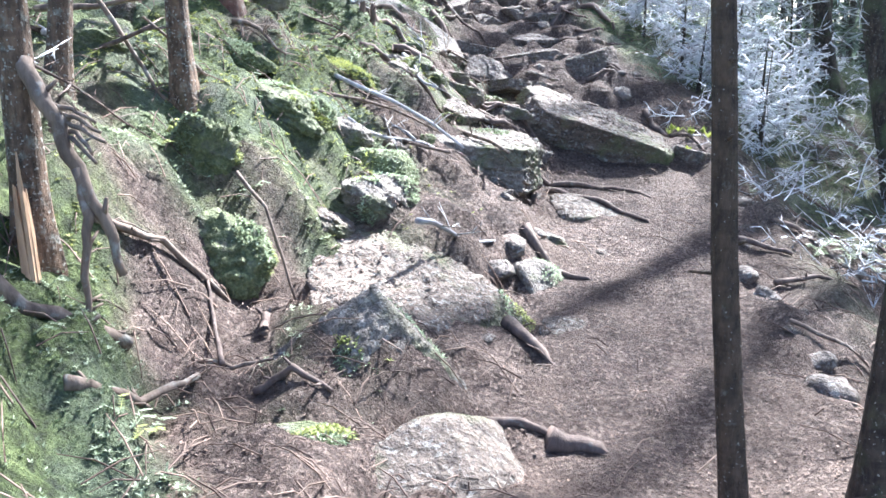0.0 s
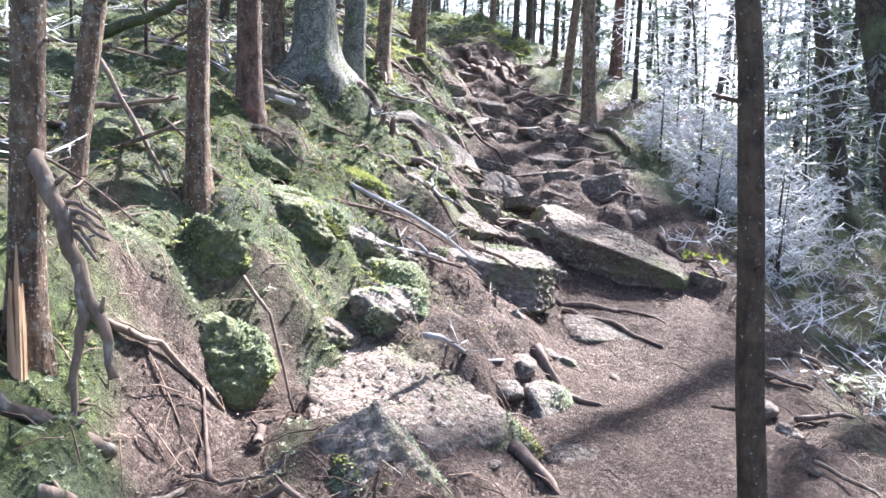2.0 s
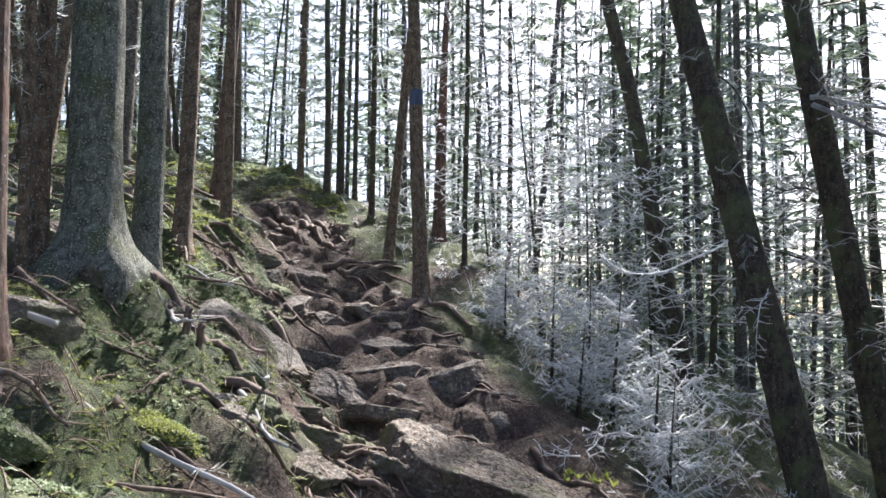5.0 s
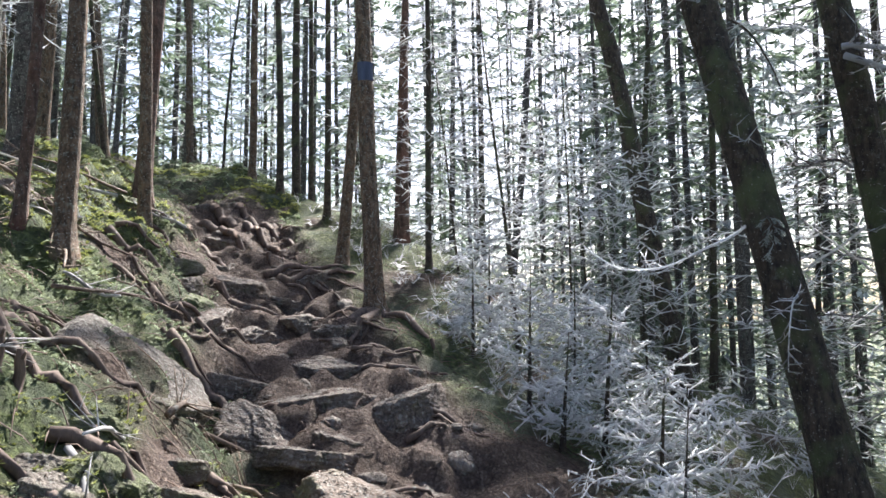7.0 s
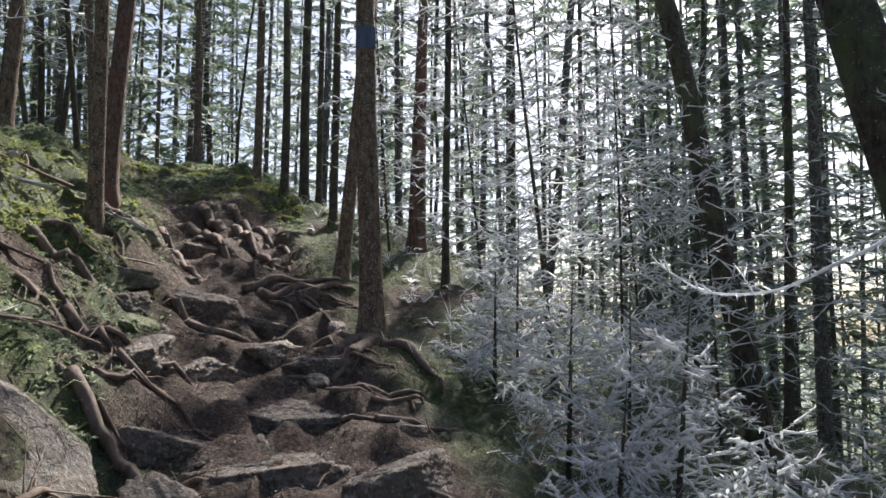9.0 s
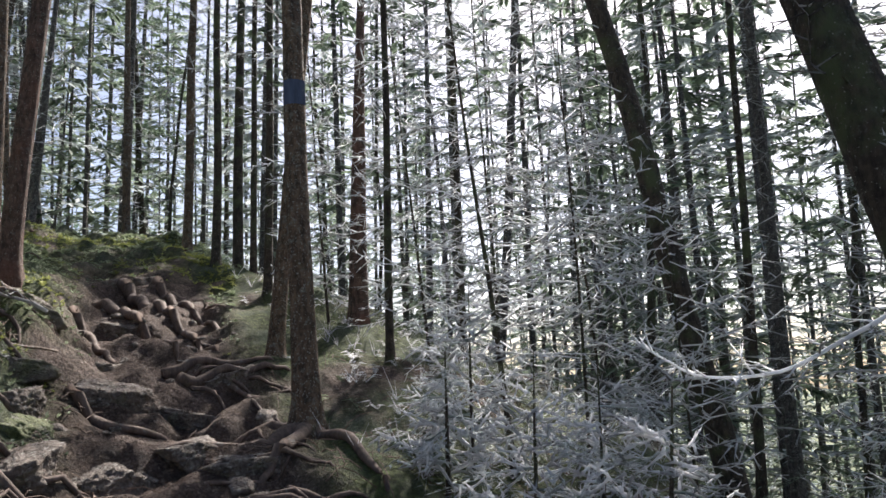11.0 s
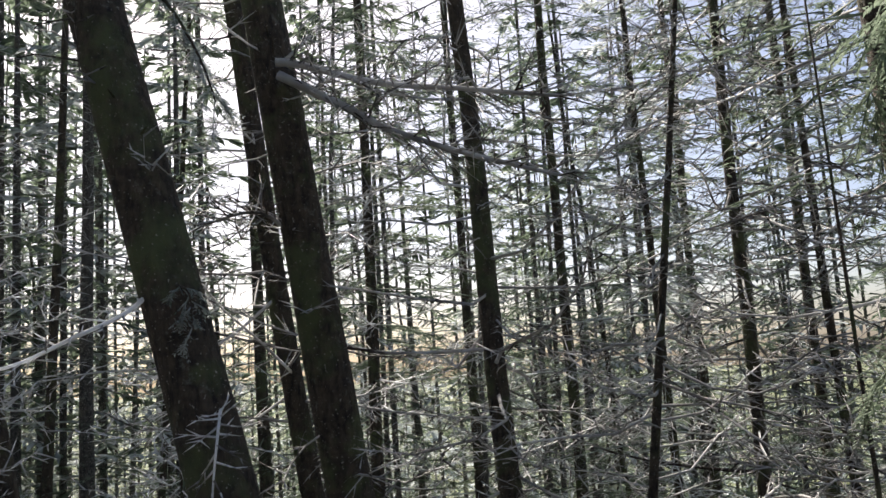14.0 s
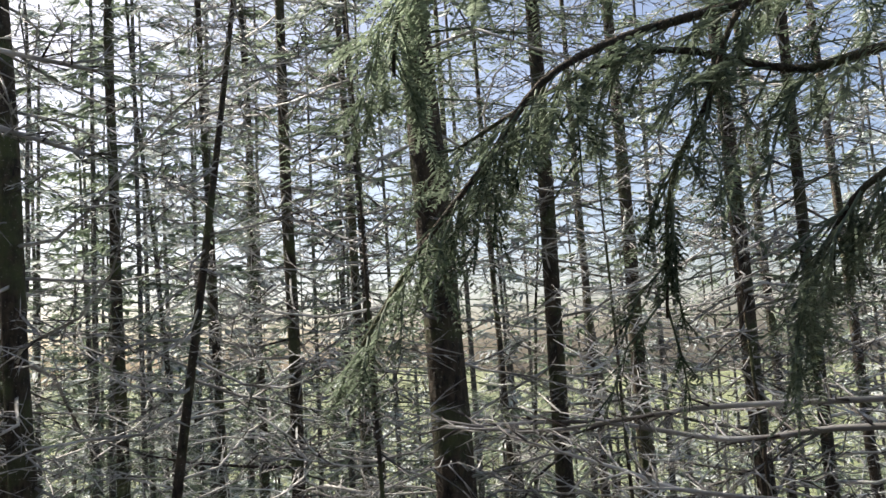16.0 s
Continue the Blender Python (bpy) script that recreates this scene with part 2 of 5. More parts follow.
def part(name, soup, mat, parent, label="", smoothed=True):
    ob = new(name, soup.mesh(name, mat, smoothed) if isinstance(soup, Soup) else soup)
    ob.parent = parent
    if label:
        tagged(ob, label)
    return ob


def base_empty(name, place, label, category, group=""):
    ob = new(name)
    ob.empty_display_size = 0.1
    ob.location = place
    return tagged(ob, label, category, group)


def smooth(a, b, v):
    u = min(1.0, max(0.0, (v - a) / (b - a)))
    return u * u * (3 - 2 * u)


def along(v, keys):
    """Broken line through a few (place, value) keys."""
    if v <= keys[0][0]:
        return keys[0][1]
    for (a, p), (b, q) in zip(keys, keys[1:]):
        if v <= b:
            return p + (q - p) * (v - a) / (b - a)
    return keys[-1][1]


def soft_keys(v, keys, w=0.5):
    return 0.25 * along(v - w, keys) + 0.5 * along(v, keys) + 0.25 * along(v + w, keys)


TRAIL_X = ((-4, 0.2), (0, 0.5), (3, 0.85), (5, 1.2), (7, 1.45), (8.5, 1.2), (10.5, 0.85), (12.5, 0.6), (15, 0.3), (22, -1.5), (40, -4))
TRAIL_Z = ((-40, -6.0), (-4, -0.45), (0, 0.0), (3, 0.1), (5, 0.33), (6.5, 0.62), (8.5, 1.38), (9.5, 1.68), (11, 2.14), (13, 2.78), (15, 3.5), (18, 4.6), (21, 5.3), (40, 7.0), (120, 15.0))


def lie(x, y):
    """Broad height of the hillside: the trail, the bank above it and the slope below it."""
    d = x - soft_keys(y, TRAIL_X)
    z = soft_keys(y, TRAIL_Z)
    edge = 0.45 + 0.4 * smooth(6.8, 7.8, y) * (1 - smooth(8.8, 9.8, y))
    if d < -edge:
        e = -edge - d
        upper = smooth(7.6, 10, y)
        far = (0.28 - 0.17 * upper) * max(0, min(e - 2.1, 9)) + 0.06 * max(0, e - 11.1)
        steep = 0.58 + 0.07 * smooth(3.8, 5.4, y) + 0.10 * smooth(9, 12, y)
        bank = (steep * min(e, 1.4 + 0.7 * (1 - upper)) + 0.28 * upper * min(max(e - 1.4, 0), 0.7)) * smooth(-0.25, 0.5, e) * (1 - 0.72 * smooth(13, 17, y))
        bench = 0.22 * min(e, 1.35) + 1.25 * min(max(e - 1.35, 0), 0.6) + 0.85 * min(max(e - 1.95, 0), 0.15)
        w = smooth(3.7, 5.0, y)
        z += far + w * bank + (1 - w) * bench
    else:
        e = d - 0.55 - 1.3 * smooth(9.3, 12, y) + 1.1 * smooth(14, 17, y)
        if e > 0:
            z -= 0.36 * min(e, 40) * smooth(-0.2, 1.0, e) + 0.16 * max(0, min(e - 2, 60))
    return z


def ground(x, y):
    """Height of the ground with its humps and hollows."""
    z = lie(x, y)
    d = x - soft_keys(y, TRAIL_X)
    if abs(x) > 30 or abs(y) > 60:
        return z + 2.5 * noise.noise((x * 0.03, y * 0.03, 0.3))
    on_trail = smooth(-0.9, -0.4, d) * (1 - smooth(0.5, 1.0, d))
    steps = smooth(6.0, 8.0, y)
    rough = 0.20 * (1 - on_trail) + (0.055 + 0.12 * steps) * on_trail
    if x > 1 and d > 0.5:
        rough = 0.12
    z += rough * noise.noise((x * 1.7, y * 1.7, 5.1)) + 0.6 * rough * noise.noise((x * 4.3, y * 4.3, 1.7)) + 0.22 * rough * noise.noise((x * 10.0, y * 10.0, 8.2))
    z += 0.2 * math.exp(-((x + 0.8) ** 2 / 0.05 + (y - 3.95) ** 2 / 0.2))
    if steps > 0:
        # worn treads and risers
        h = lie(x, y) / 0.21 + 1.1 * noise.noise((x * 0.9, y * 0.9, 3.3)) + 0.25 * noise.noise((x * 4.0, y * 4.0, 6.3))
        z += 0.21 * steps * on_trail * 0.8 * (math.floor(h) + smooth(0.6, 0.95, h - math.floor(h)) - h + 0.25)
    if d < -0.5 and abs(x) < 7:
        # moss cushions and hollows on the bank
        c = noise.noise((x * 3.1, y * 3.1, 12.5))
        z += smooth(-0.5, -1.0, d) * (0.10 * (0.35 - abs(c)) + 0.05 * (0.3 - abs(noise.noise((x * 8.3, y * 8.3, 2.9)))))
    return z


def moss_at(x, y):
    if x > 14 or x < -14 or y > 26:
        return 0.9
    d = x - soft_keys(y, TRAIL_X)
    off = smooth(0.9 - 0.35 * smooth(6, 8, y), 1.75 - 0.6 * smooth(6, 8, y), -d) if d < 0 else (0.75 + 0.2 * smooth(7, 9, y)) * smooth(0.75 - 0.3 * smooth(7, 9, y), 1.4 - 0.5 * smooth(7, 9, y), d)
    n = noise.noise((x * 1.3, y * 1.3, 9.4)) + 0.5 * noise.noise((x * 4.1, y * 4.1, 2.2))
    bench = 0.25 * (1 - smooth(4.0, 5.0, y)) * smooth(-2.2, -1.7, d)
    off = max(off, 0.85 * smooth(15, 17.5, y))
    return off * smooth(-0.35, 0.25, n + 0.1 + 0.28 * smooth(4.5, 6.5, y) + 0.35 * smooth(-1.7, -2.1, d) - bench - 0.3 * smooth(3.8, 4.6, y) * (1 - smooth(6, 7, y)) * smooth(-1.9, -1.4, d))


# ---- setting ----
def spread(fine_lo, fine_hi, step, reach):
    vals = list(np.arange(fine_lo, fine_hi + step / 2, step))
    for sign, edge in ((-1, fine_lo), (1, fine_hi)):
        p, s, out = edge, step, []
        while abs(p - edge) < reach:
            s = min(s * 1.16, 40)
            p += sign * s
            out.append(p)
        vals = out[::-1] + vals if sign < 0 else vals + out
    return vals


def build_ground():
    xs, ys = spread(-4.2, 3.4, 0.052, 700), spread(1.2, 17.5, 0.065, 700)
    verts, moss = [], []
    for y in ys:
        for x in xs:
            verts.append((x, y, ground(x, y)))
            moss.append(moss_at(x, y))
    w = len(xs)
    faces = [(j * w + i, j * w + i + 1, (j + 1) * w + i + 1, (j + 1) * w + i) for j in range(len(ys) - 1) for i in range(w - 1)]
    me = bpy.data.meshes.new("ground")
    me.from_pydata(verts, [], faces)
    me.materials.append(GROUND)
    me.polygons.foreach_set("use_smooth", [True] * len(me.polygons))
    me.attributes.new("moss", "FLOAT", "POINT").data.foreach_set("value", moss)
    tagged(new("ground", me), "brown needle-strewn forest floor with a worn trail and mossy bank", "ground", kind="structure")


build_ground()


# ---- rocks ----
def rock(place, size, turn, seed, mat, label, planes=(), level=5, rough=1.0, facets=16, group="", round_off=0.0):
    """A boulder cut by flat faces; planes adds faces of one's own: (nx, ny, nz, reach)."""
    rng = random.Random(seed)
    cuts = [(Vector((rng.gauss(0, 1), rng.gauss(0, 1), rng.gauss(0, 1))).normalized(), rng.uniform(0.55, 0.95)) for _ in range(facets)]
    cuts += [(Vector(p[:3]).normalized(), p[3]) for p in planes]
    bm = bmesh.new()
    bmesh.ops.create_icosphere(bm, subdivisions=level, radius=1.0)
    off = Vector((seed * 3.1, seed * 1.7, seed * 0.9))
    grain = Vector((rng.uniform(-0.4, 0.4), rng.uniform(-0.4, 0.4), 1)).normalized()
    for v in bm.verts:
        d = v.co.normalized()
        r = 1.12
        for nrm, reach in cuts:
            k = d.dot(nrm)
            if k > 0.02:
                r = min(r, reach / k)
        r = r * (1 - round_off) + round_off
        p = d * r
        step = noise.noise(p * 2.3 + off)
        ledge = p.dot(grain) * 5 + 0.8 * noise.noise(p * 1.9 + off)
        r += rough * (0.05 * noise.noise(p * 1.7 + off) + 0.05 * (math.floor(step * 5) / 5 - step * 0.4) + 0.03 * (math.floor(ledge) + smooth(0.75, 1.0, ledge - math.floor(ledge)) - ledge) - 0.05 * abs(noise.noise(p * 6.5 + off)) + 0.035 * noise.noise(p * 14 + off) + 0.022 * noise.noise(p * 32 + off))
        v.co = Vector((d.x * r * size[0] / 2, d.y * r * size[1] / 2, d.z * r * size[2] / 2))
    me = bpy.data.meshes.new("rock")
    bm.to_mesh(me)
    bm.free()
    me.materials.append(mat)
    me.polygons.foreach_set("use_smooth", [True] * len(me.polygons))
    ob = new("rock", me)
    ob.matrix_world = pose(*place, *turn)
    return tagged(ob, label, "rock", group)


BANK_STONES = ((-0.86, 4.62, 0.55, 0.5, 0.42, -10, ROCK_MOSS), (-0.56, 4.85, 0.36, 0.32, 0.34, 15, ROCK), (-0.36, 4.45, 0.55, 0.5, 0.4, -20, ROCK), (-0.28, 5.05, 0.34, 0.34, 0.34, 5, ROCK_BROWN),
               (-0.66, 5.75, 0.62, 0.55, 0.3, 20, ROCK_MOSS), (-0.62, 4.2, 0.42, 0.4, 0.3, 30, ROCK_BROWN), (-1.2, 5.0, 0.5, 0.42, 0.4, -25, ROCK_MOSS), (-0.3, 6.25, 0.42, 0.4, 0.34, 10, ROCK), (0.1, 6.35, 0.4, 0.4, 0.32, -15, ROCK_BROWN),
               (0.62, 5.05, 0.34, 0.3, 0.22, 25, ROCK), (1.02, 5.0, 0.36, 0.26, 0.16, -10, ROCK_BROWN), (0.55, 8.35, 0.75, 0.55, 0.42, -18, ROCK_BARE), (0.95, 8.05, 0.5, 0.4, 0.26, 12, ROCK_BARE))
# flat-topped block that juts over the trail
rock((0.14, 5.66, 0.78), (1.18, 1.1, 0.64), (4, 6, 6), 3, ROCK, "flat-topped grey boulder with mossy front jutting over the trail",
     ((0.05, -0.06, 1, 0.60), (0.02, -1, 0.1, 0.74), (-1, -0.2, 0.1, 0.80), (0.85, -0.5, 0.1, 0.80), (-0.15, -0.5, -1, 0.62), (0.5, -0.4, -0.8, 0.78)), facets=4, level=6, rough=0.75)
# long wedge beside the trail
rock((1.27, 6.98, 0.76), (1.55, 1.1, 0.88), (8, 18, -12), 8, ROCK_BROWN, "long wedge-shaped grey boulder with dark underside beside the trail",
     ((0, -0.05, 1, 0.55), (-0.05, -1, -0.25, 0.62), (-0.95, -0.3, 0.2, 0.92), (-0.4, -0.4, -0.7, 0.75), (1, -0.1, 0.1, 0.85)), facets=6, level=6, rough=0.8)
# broad slab in the bank
rock((-0.18, 3.9, 0.2), (1.7, 2.0, 0.9), (20, 13, 26), 12, ROCK_BROWN, "broad sloping slab strewn with needles, mossy along its edge",
     ((0, 0, 1, 0.62), (-0.5, 0.1, 1, 0.60), (0.5, -1, 0.35, 0.78), (1, 0.1, 0.25, 0.78), (0.7, -0.4, 0.7, 0.72)), level=6, rough=0.9, facets=6, round_off=0.12)
rock((-0.33, 3.15, 0.27), (0.95, 0.8, 0.74), (18, -14, 35), 21, ROCK, "angular bluish-grey stone leaning against a slab",
     ((0.1, -0.7, 0.7, 0.55), (0.9, -0.1, 0.4, 0.6)), rough=0.55, facets=8, level=6)
rock((0.06, 2.55, 0.03), (0.95, 0.75, 0.46), (10, 14, 38), 27, ROCK_BROWN, "low grey ridged stone at the foot of the bank", ((0.6, -0.4, 0.7, 0.6), (-0.6, -0.3, 0.7, 0.6)), rough=0.55, facets=7, level=6)
rock((-0.46, 2.56, 0.22), (0.32, 0.28, 0.26), (0, 0, 20), 31, ROCK_MOSS, "small stone with a yellow-green moss cap", level=4)
rock((-1.03, 3.68, 0.56), (0.64, 0.64, 0.66), (0, -14, 10), 35, ROCK_MOSS, "moss-covered boulder overhanging a dark hollow", ((0.2, -0.5, -0.8, 0.7), (1, -0.2, 0, 0.8)), round_off=0.25, rough=1.8)
rock((-1.17, 3.98, 0.98), (0.44, 0.42, 0.66), (6, 12, 0), 39, ROCK_MOSS, "upright mossy rock below a tree on the bank", ((0.8, -0.4, 0.2, 0.7), (0, 0.2, 1, 0.75)), round_off=0.1, rough=2.6)
rock((-1.4, 4.0, 1.0), (0.5, 0.4, 0.42), (6, 2, 30), 41, ROCK_MOSS, "mossy rock below a tree on the bank", round_off=0.2, level=5, rough=2.2)
rock((-0.22, 8.22, 1.64), (0.95, 1.25, 0.55), (12, 42, -14), 45, ROCK_PALE, "tall leaning slab with pale face and mossy top", ((0, 0, 1, 0.55), (0.2, -1, 0.2, 0.85), (0.9, -0.5, 0.1, 0.8)), rough=0.6, level=6, facets=7)
rock((0.5, 4.55, 0.24), (0.5, 0.62, 0.42), (12, 22, 20), 51, ROCK, "pointed grey stone half sunk beside the trail", ((0.6, -0.5, 0.7, 0.6),), level=4)
rock((0.94, 5.62, 0.38), (0.66, 0.5, 0.34), (12, 12, -10), 55, ROCK_BROWN, "flat brownish stone sunk in the trail edge", ((0, 0, 1, 0.6),), level=4)
rock((0.64, 3.84, 0.11), (0.48, 0.34, 0.26), (10, 14, -25), 59, ROCK_BROWN, "small flat stone lying on the trail", ((0, 0, 1, 0.6),), level=4)
rock((0.2, 4.92, 0.42), (0.55, 0.34, 0.26), (6, 4, 8), 63, ROCK_BARE, "flat stone under a jutting boulder", ((0, 0, 1, 0.6),), level=4)
rock((-0.42, 4.75, 0.78), (0.5, 0.45, 0.5), (0, 10, 15), 67, ROCK_MOSS, "mossy stone set in the bank", level=4)
rock((-0.17, 5.35, 0.86), (0.36, 0.4, 0.42), (0, 5, 40), 71, ROCK_MOSS, "mossy stone set in the bank", level=4)
rock((-0.95, 4.75, 1.12), (0.5, 0.5, 0.42), (0, 5, 60), 73, ROCK_MOSS, "mossy stone set in the bank", level=5, rough=2.2)
rock((-0.62, 5.0, 1.0), (0.4, 0.4, 0.4), (0, 5, 10), 74, ROCK_MOSS, "mossy stone set in the bank", level=5, rough=2.2)
for k, (x, y, w, dp, h, tr, mat) in enumerate(BANK_STONES):
    rock((x, y, ground(x, y) - 0.06), (w, dp, h * 0.8), (6 + 5 * (k % 3), 18 + 6 * (k % 3), tr), 800 + k, mat, "angular stone with moss and needles set in the bank", ((0, 0, 1, 0.6), (0.1, -1, 0.2, 0.7), (0.8, -0.6, 0.3, 0.78)), rough=1.7, facets=12, round_off=0.15)
# steps of the trail
for k, (x, y, w, dp, h, tr) in enumerate((
        (1.42, 8.5, 0.5, 0.36, 0.3, 12), (0.86, 8.62, 0.8, 0.4, 0.3, -6), (1.1, 9.52, 0.75, 0.4, 0.28, 8), (1.58, 9.05, 0.28, 0.22, 0.16, 30),
        (0.5, 9.1, 0.6, 0.4, 0.3, 20), (0.36, 10.1, 0.5, 0.4, 0.32, -15), (0.85, 10.4, 0.42, 0.36, 0.26, 40), (1.2, 10.2, 0.5, 0.36, 0.22, 10),
        (0.3, 11.2, 0.6, 0.46, 0.36, 14), (0.75, 11.4, 0.5, 0.36, 0.26, -20), (1.1, 11.9, 0.46, 0.36, 0.26, 5), (0.5, 12.4, 0.55, 0.4, 0.3, 35),
        (0.1, 12.2, 0.5, 0.42, 0.36, 0), (0.8, 13.2, 0.5, 0.4, 0.3, 12), (0.2, 13.6, 0.6, 0.46, 0.34, -30), (0.55, 14.5, 0.6, 0.5, 0.36, 22),
        (0.0, 15.2, 0.6, 0.5, 0.4, 5), (1.5, 7.7, 0.34, 0.26, 0.16, 60), (0.75, 7.9, 0.6, 0.36, 0.2, 5), (1.95, 6.6, 0.3, 0.24, 0.16, 15), (0.1, 9.6, 0.4, 0.36, 0.3, 10), (-0.15, 10.5, 0.45, 0.4, 0.3, 50))):
    rock((x, y, ground(x, y) - 0.05 - 0.07 * smooth(11, 13, y)), (w * 1.35, dp * 1.4, h * 1.35), ((k % 3) * 8 - 4, (k % 5) * 7 - 14, tr), 100 + k, ROCK_BARE, "worn brown-grey stone stepping up out of the trail", ((0, 0, 1, 0.5), (0.1, -1, 0.1, 0.66), (0.8, -0.6, 0.1, 0.72)), level=5, rough=1.3, facets=8, group="stones in the trail")


# ---- trees ----
def trunk_soup(radius, height, slope, seed, sides=10, bend=0.04, flare=0.7, step=0.45, taper=0.72):
    """A tapered, slightly crooked trunk from below the ground; returns it and its centre line."""
    rng = random.Random(seed)
    s = Soup()
    zs = [-0.35, -0.1, 0.0, 0.08, 0.2, 0.4]
    while zs[-1] < height:
        zs.append(zs[-1] + step)
    ph = rng.uniform(0, 6)
    line, radii = [], []
    for z in zs:
        w = bend * min(1.0, max(z, 0) / 1.2)
        line.append(Vector((slope[0] * z + w * noise.noise((z * 0.5, seed * 1.3, 0.4)), slope[1] * z + w * noise.noise((z * 0.5, seed * 1.3, 7.7)), z)))
        r = radius * (1 - taper * max(z, 0) / height) * (1 + flare * math.exp(-max(z + 0.06, 0) / 0.13))
        radii.append(r * (1 + 0.06 * noise.noise((z * 1.9, seed, 2.0))))
    def lobes(i, th):
        e = math.exp(-max(zs[i] + 0.06, 0) / 0.2)
        return 1 + 0.22 * e * flare * math.cos(5 * th + ph) + 0.05 * noise.noise((math.cos(th) * 1.6, math.sin(th) * 1.6, zs[i] * 2.5 + seed))
    s.tube(line, radii, sides, lobes)
    return s, line, radii


def at_height(line, z):
    for a, b in zip(line, line[1:]):
        if z <= b.z:
            return a.lerp(b, max(0.0, (z - a.z) / (b.z - a.z)))
    return line[-1].copy()


def bare_branch(s, rng, o, az, length, rise, r, twigs, twig_len, twig_r, fine=True):
    """A dead limb that sags and turns up at its tip, with side twigs in its plane."""
    d = Vector((math.cos(az), math.sin(az), 0))
    side = Vector((-d.y, d.x, 0))
    pts, n = [], 6
    w1, w2, w3, ph = rng.uniform(-0.25, 0.25), rng.uniform(-0.16, 0.16), rng.uniform(-0.1, 0.1), rng.uniform(0, 6)
    for i in range(n):
        u = i / (n - 1)
        pts.append(o + d * length * u + side * length * (w1 * u + w2 * (math.sin(u * 6 + ph) - math.sin(ph))) + Vector((0, 0, length * (rise * u - 0.3 * u + 0.3 * u * u + w3 * (math.sin(u * 7 + ph) - math.sin(ph))))))
    s.tube(pts, [r * (1 - 0.75 * i / (n - 1)) for i in range(n)], 3, cap=False)
    for k in range(twigs):
        u = 0.18 + 0.82 * (k + rng.random()) / twigs
        f = u * (n - 1)
        i = min(int(f), n - 2)
        p = pts[i].lerp(pts[i + 1], f - i)
        sg = 1 if k % 2 else -1
        tl = twig_len * rng.uniform(0.35, 1.3) * (1.1 - 0.6 * u)
        t = (d * rng.uniform(0.1, 0.9) + side * sg * rng.uniform(0.3, 1.0) + Vector((0, 0, rng.uniform(-0.75, 0.65)))).normalized()
        q = p + t * tl
        s.spike(p, q, twig_r)
        if fine:
            for h in range(2):
                v = rng.uniform(0.25, 0.8)
                m = p.lerp(q, v)
                t2 = (t + side * rng.uniform(-1, 1) + Vector((0, 0, rng.uniform(-0.6, 0.5)))).normalized()
                s.spike(m, m + t2 * tl * rng.uniform(0.25, 0.5), twig_r * 0.8)


def green_branch(s, rng, o, az, length, droop, r, sprays, spray_len, needle, pairs):
    """A living fir limb: side sprays, each a spine with needles to both sides."""
    d = Vector((math.cos(az), math.sin(az), 0))
    side = Vector((-d.y, d.x, 0))
    pts = [o + d * length * u + Vector((0, 0, -droop * length * u * u)) for u in (0, 0.33, 0.66, 1.0)]
    s.tube(pts, [r, r * 0.75, r * 0.5, r * 0.2], 3, cap=False)
    for k in range(sprays):
        u = 0.15 + 0.85 * (k + 0.5) / sprays
        f = u * 3
        i = min(int(f), 2)
        p = pts[i].lerp(pts[i + 1], f - i)
        sg = 1 if k % 2 else -1
        t = (d * rng.uniform(0.5, 1.0) + side * sg * rng.uniform(0.4, 0.9) * (1.15 - u) + Vector((0, 0, rng.uniform(-0.5, 0.05) - droop * 0.5))).normalized()
        ln = spray_len * rng.uniform(0.6, 1.15)
        q = p + t * ln
        s.spike(p, q, r * 0.3)
        a = t.cross(Vector((0, 0, 1)))
        a = a.normalized() if a.length > 1e-4 else side
        for j in range(pairs):
            m = p.lerp(q, 0.12 + 0.88 * (j + rng.random() * 0.5) / pairs)
            for sg2 in (1, -1):
                s.leaf(m, m + (a * sg2 * rng.uniform(0.75, 1.0) + t * 0.45 + Vector((0, 0, rng.uniform(-0.2, 0.25)))) * needle, needle * 0.11)


def foot(x, y, z, slope):
    """Where a leaning trunk that passes (x, y, z) stands on the ground."""
    g = z
    for _ in range(30):
        g = 0.5 * g + 0.5 * ground(x + slope[0] * (g - z), y + slope[1] * (g - z))
    return (x + slope[0] * (g - z), y + slope[1] * (g - z))


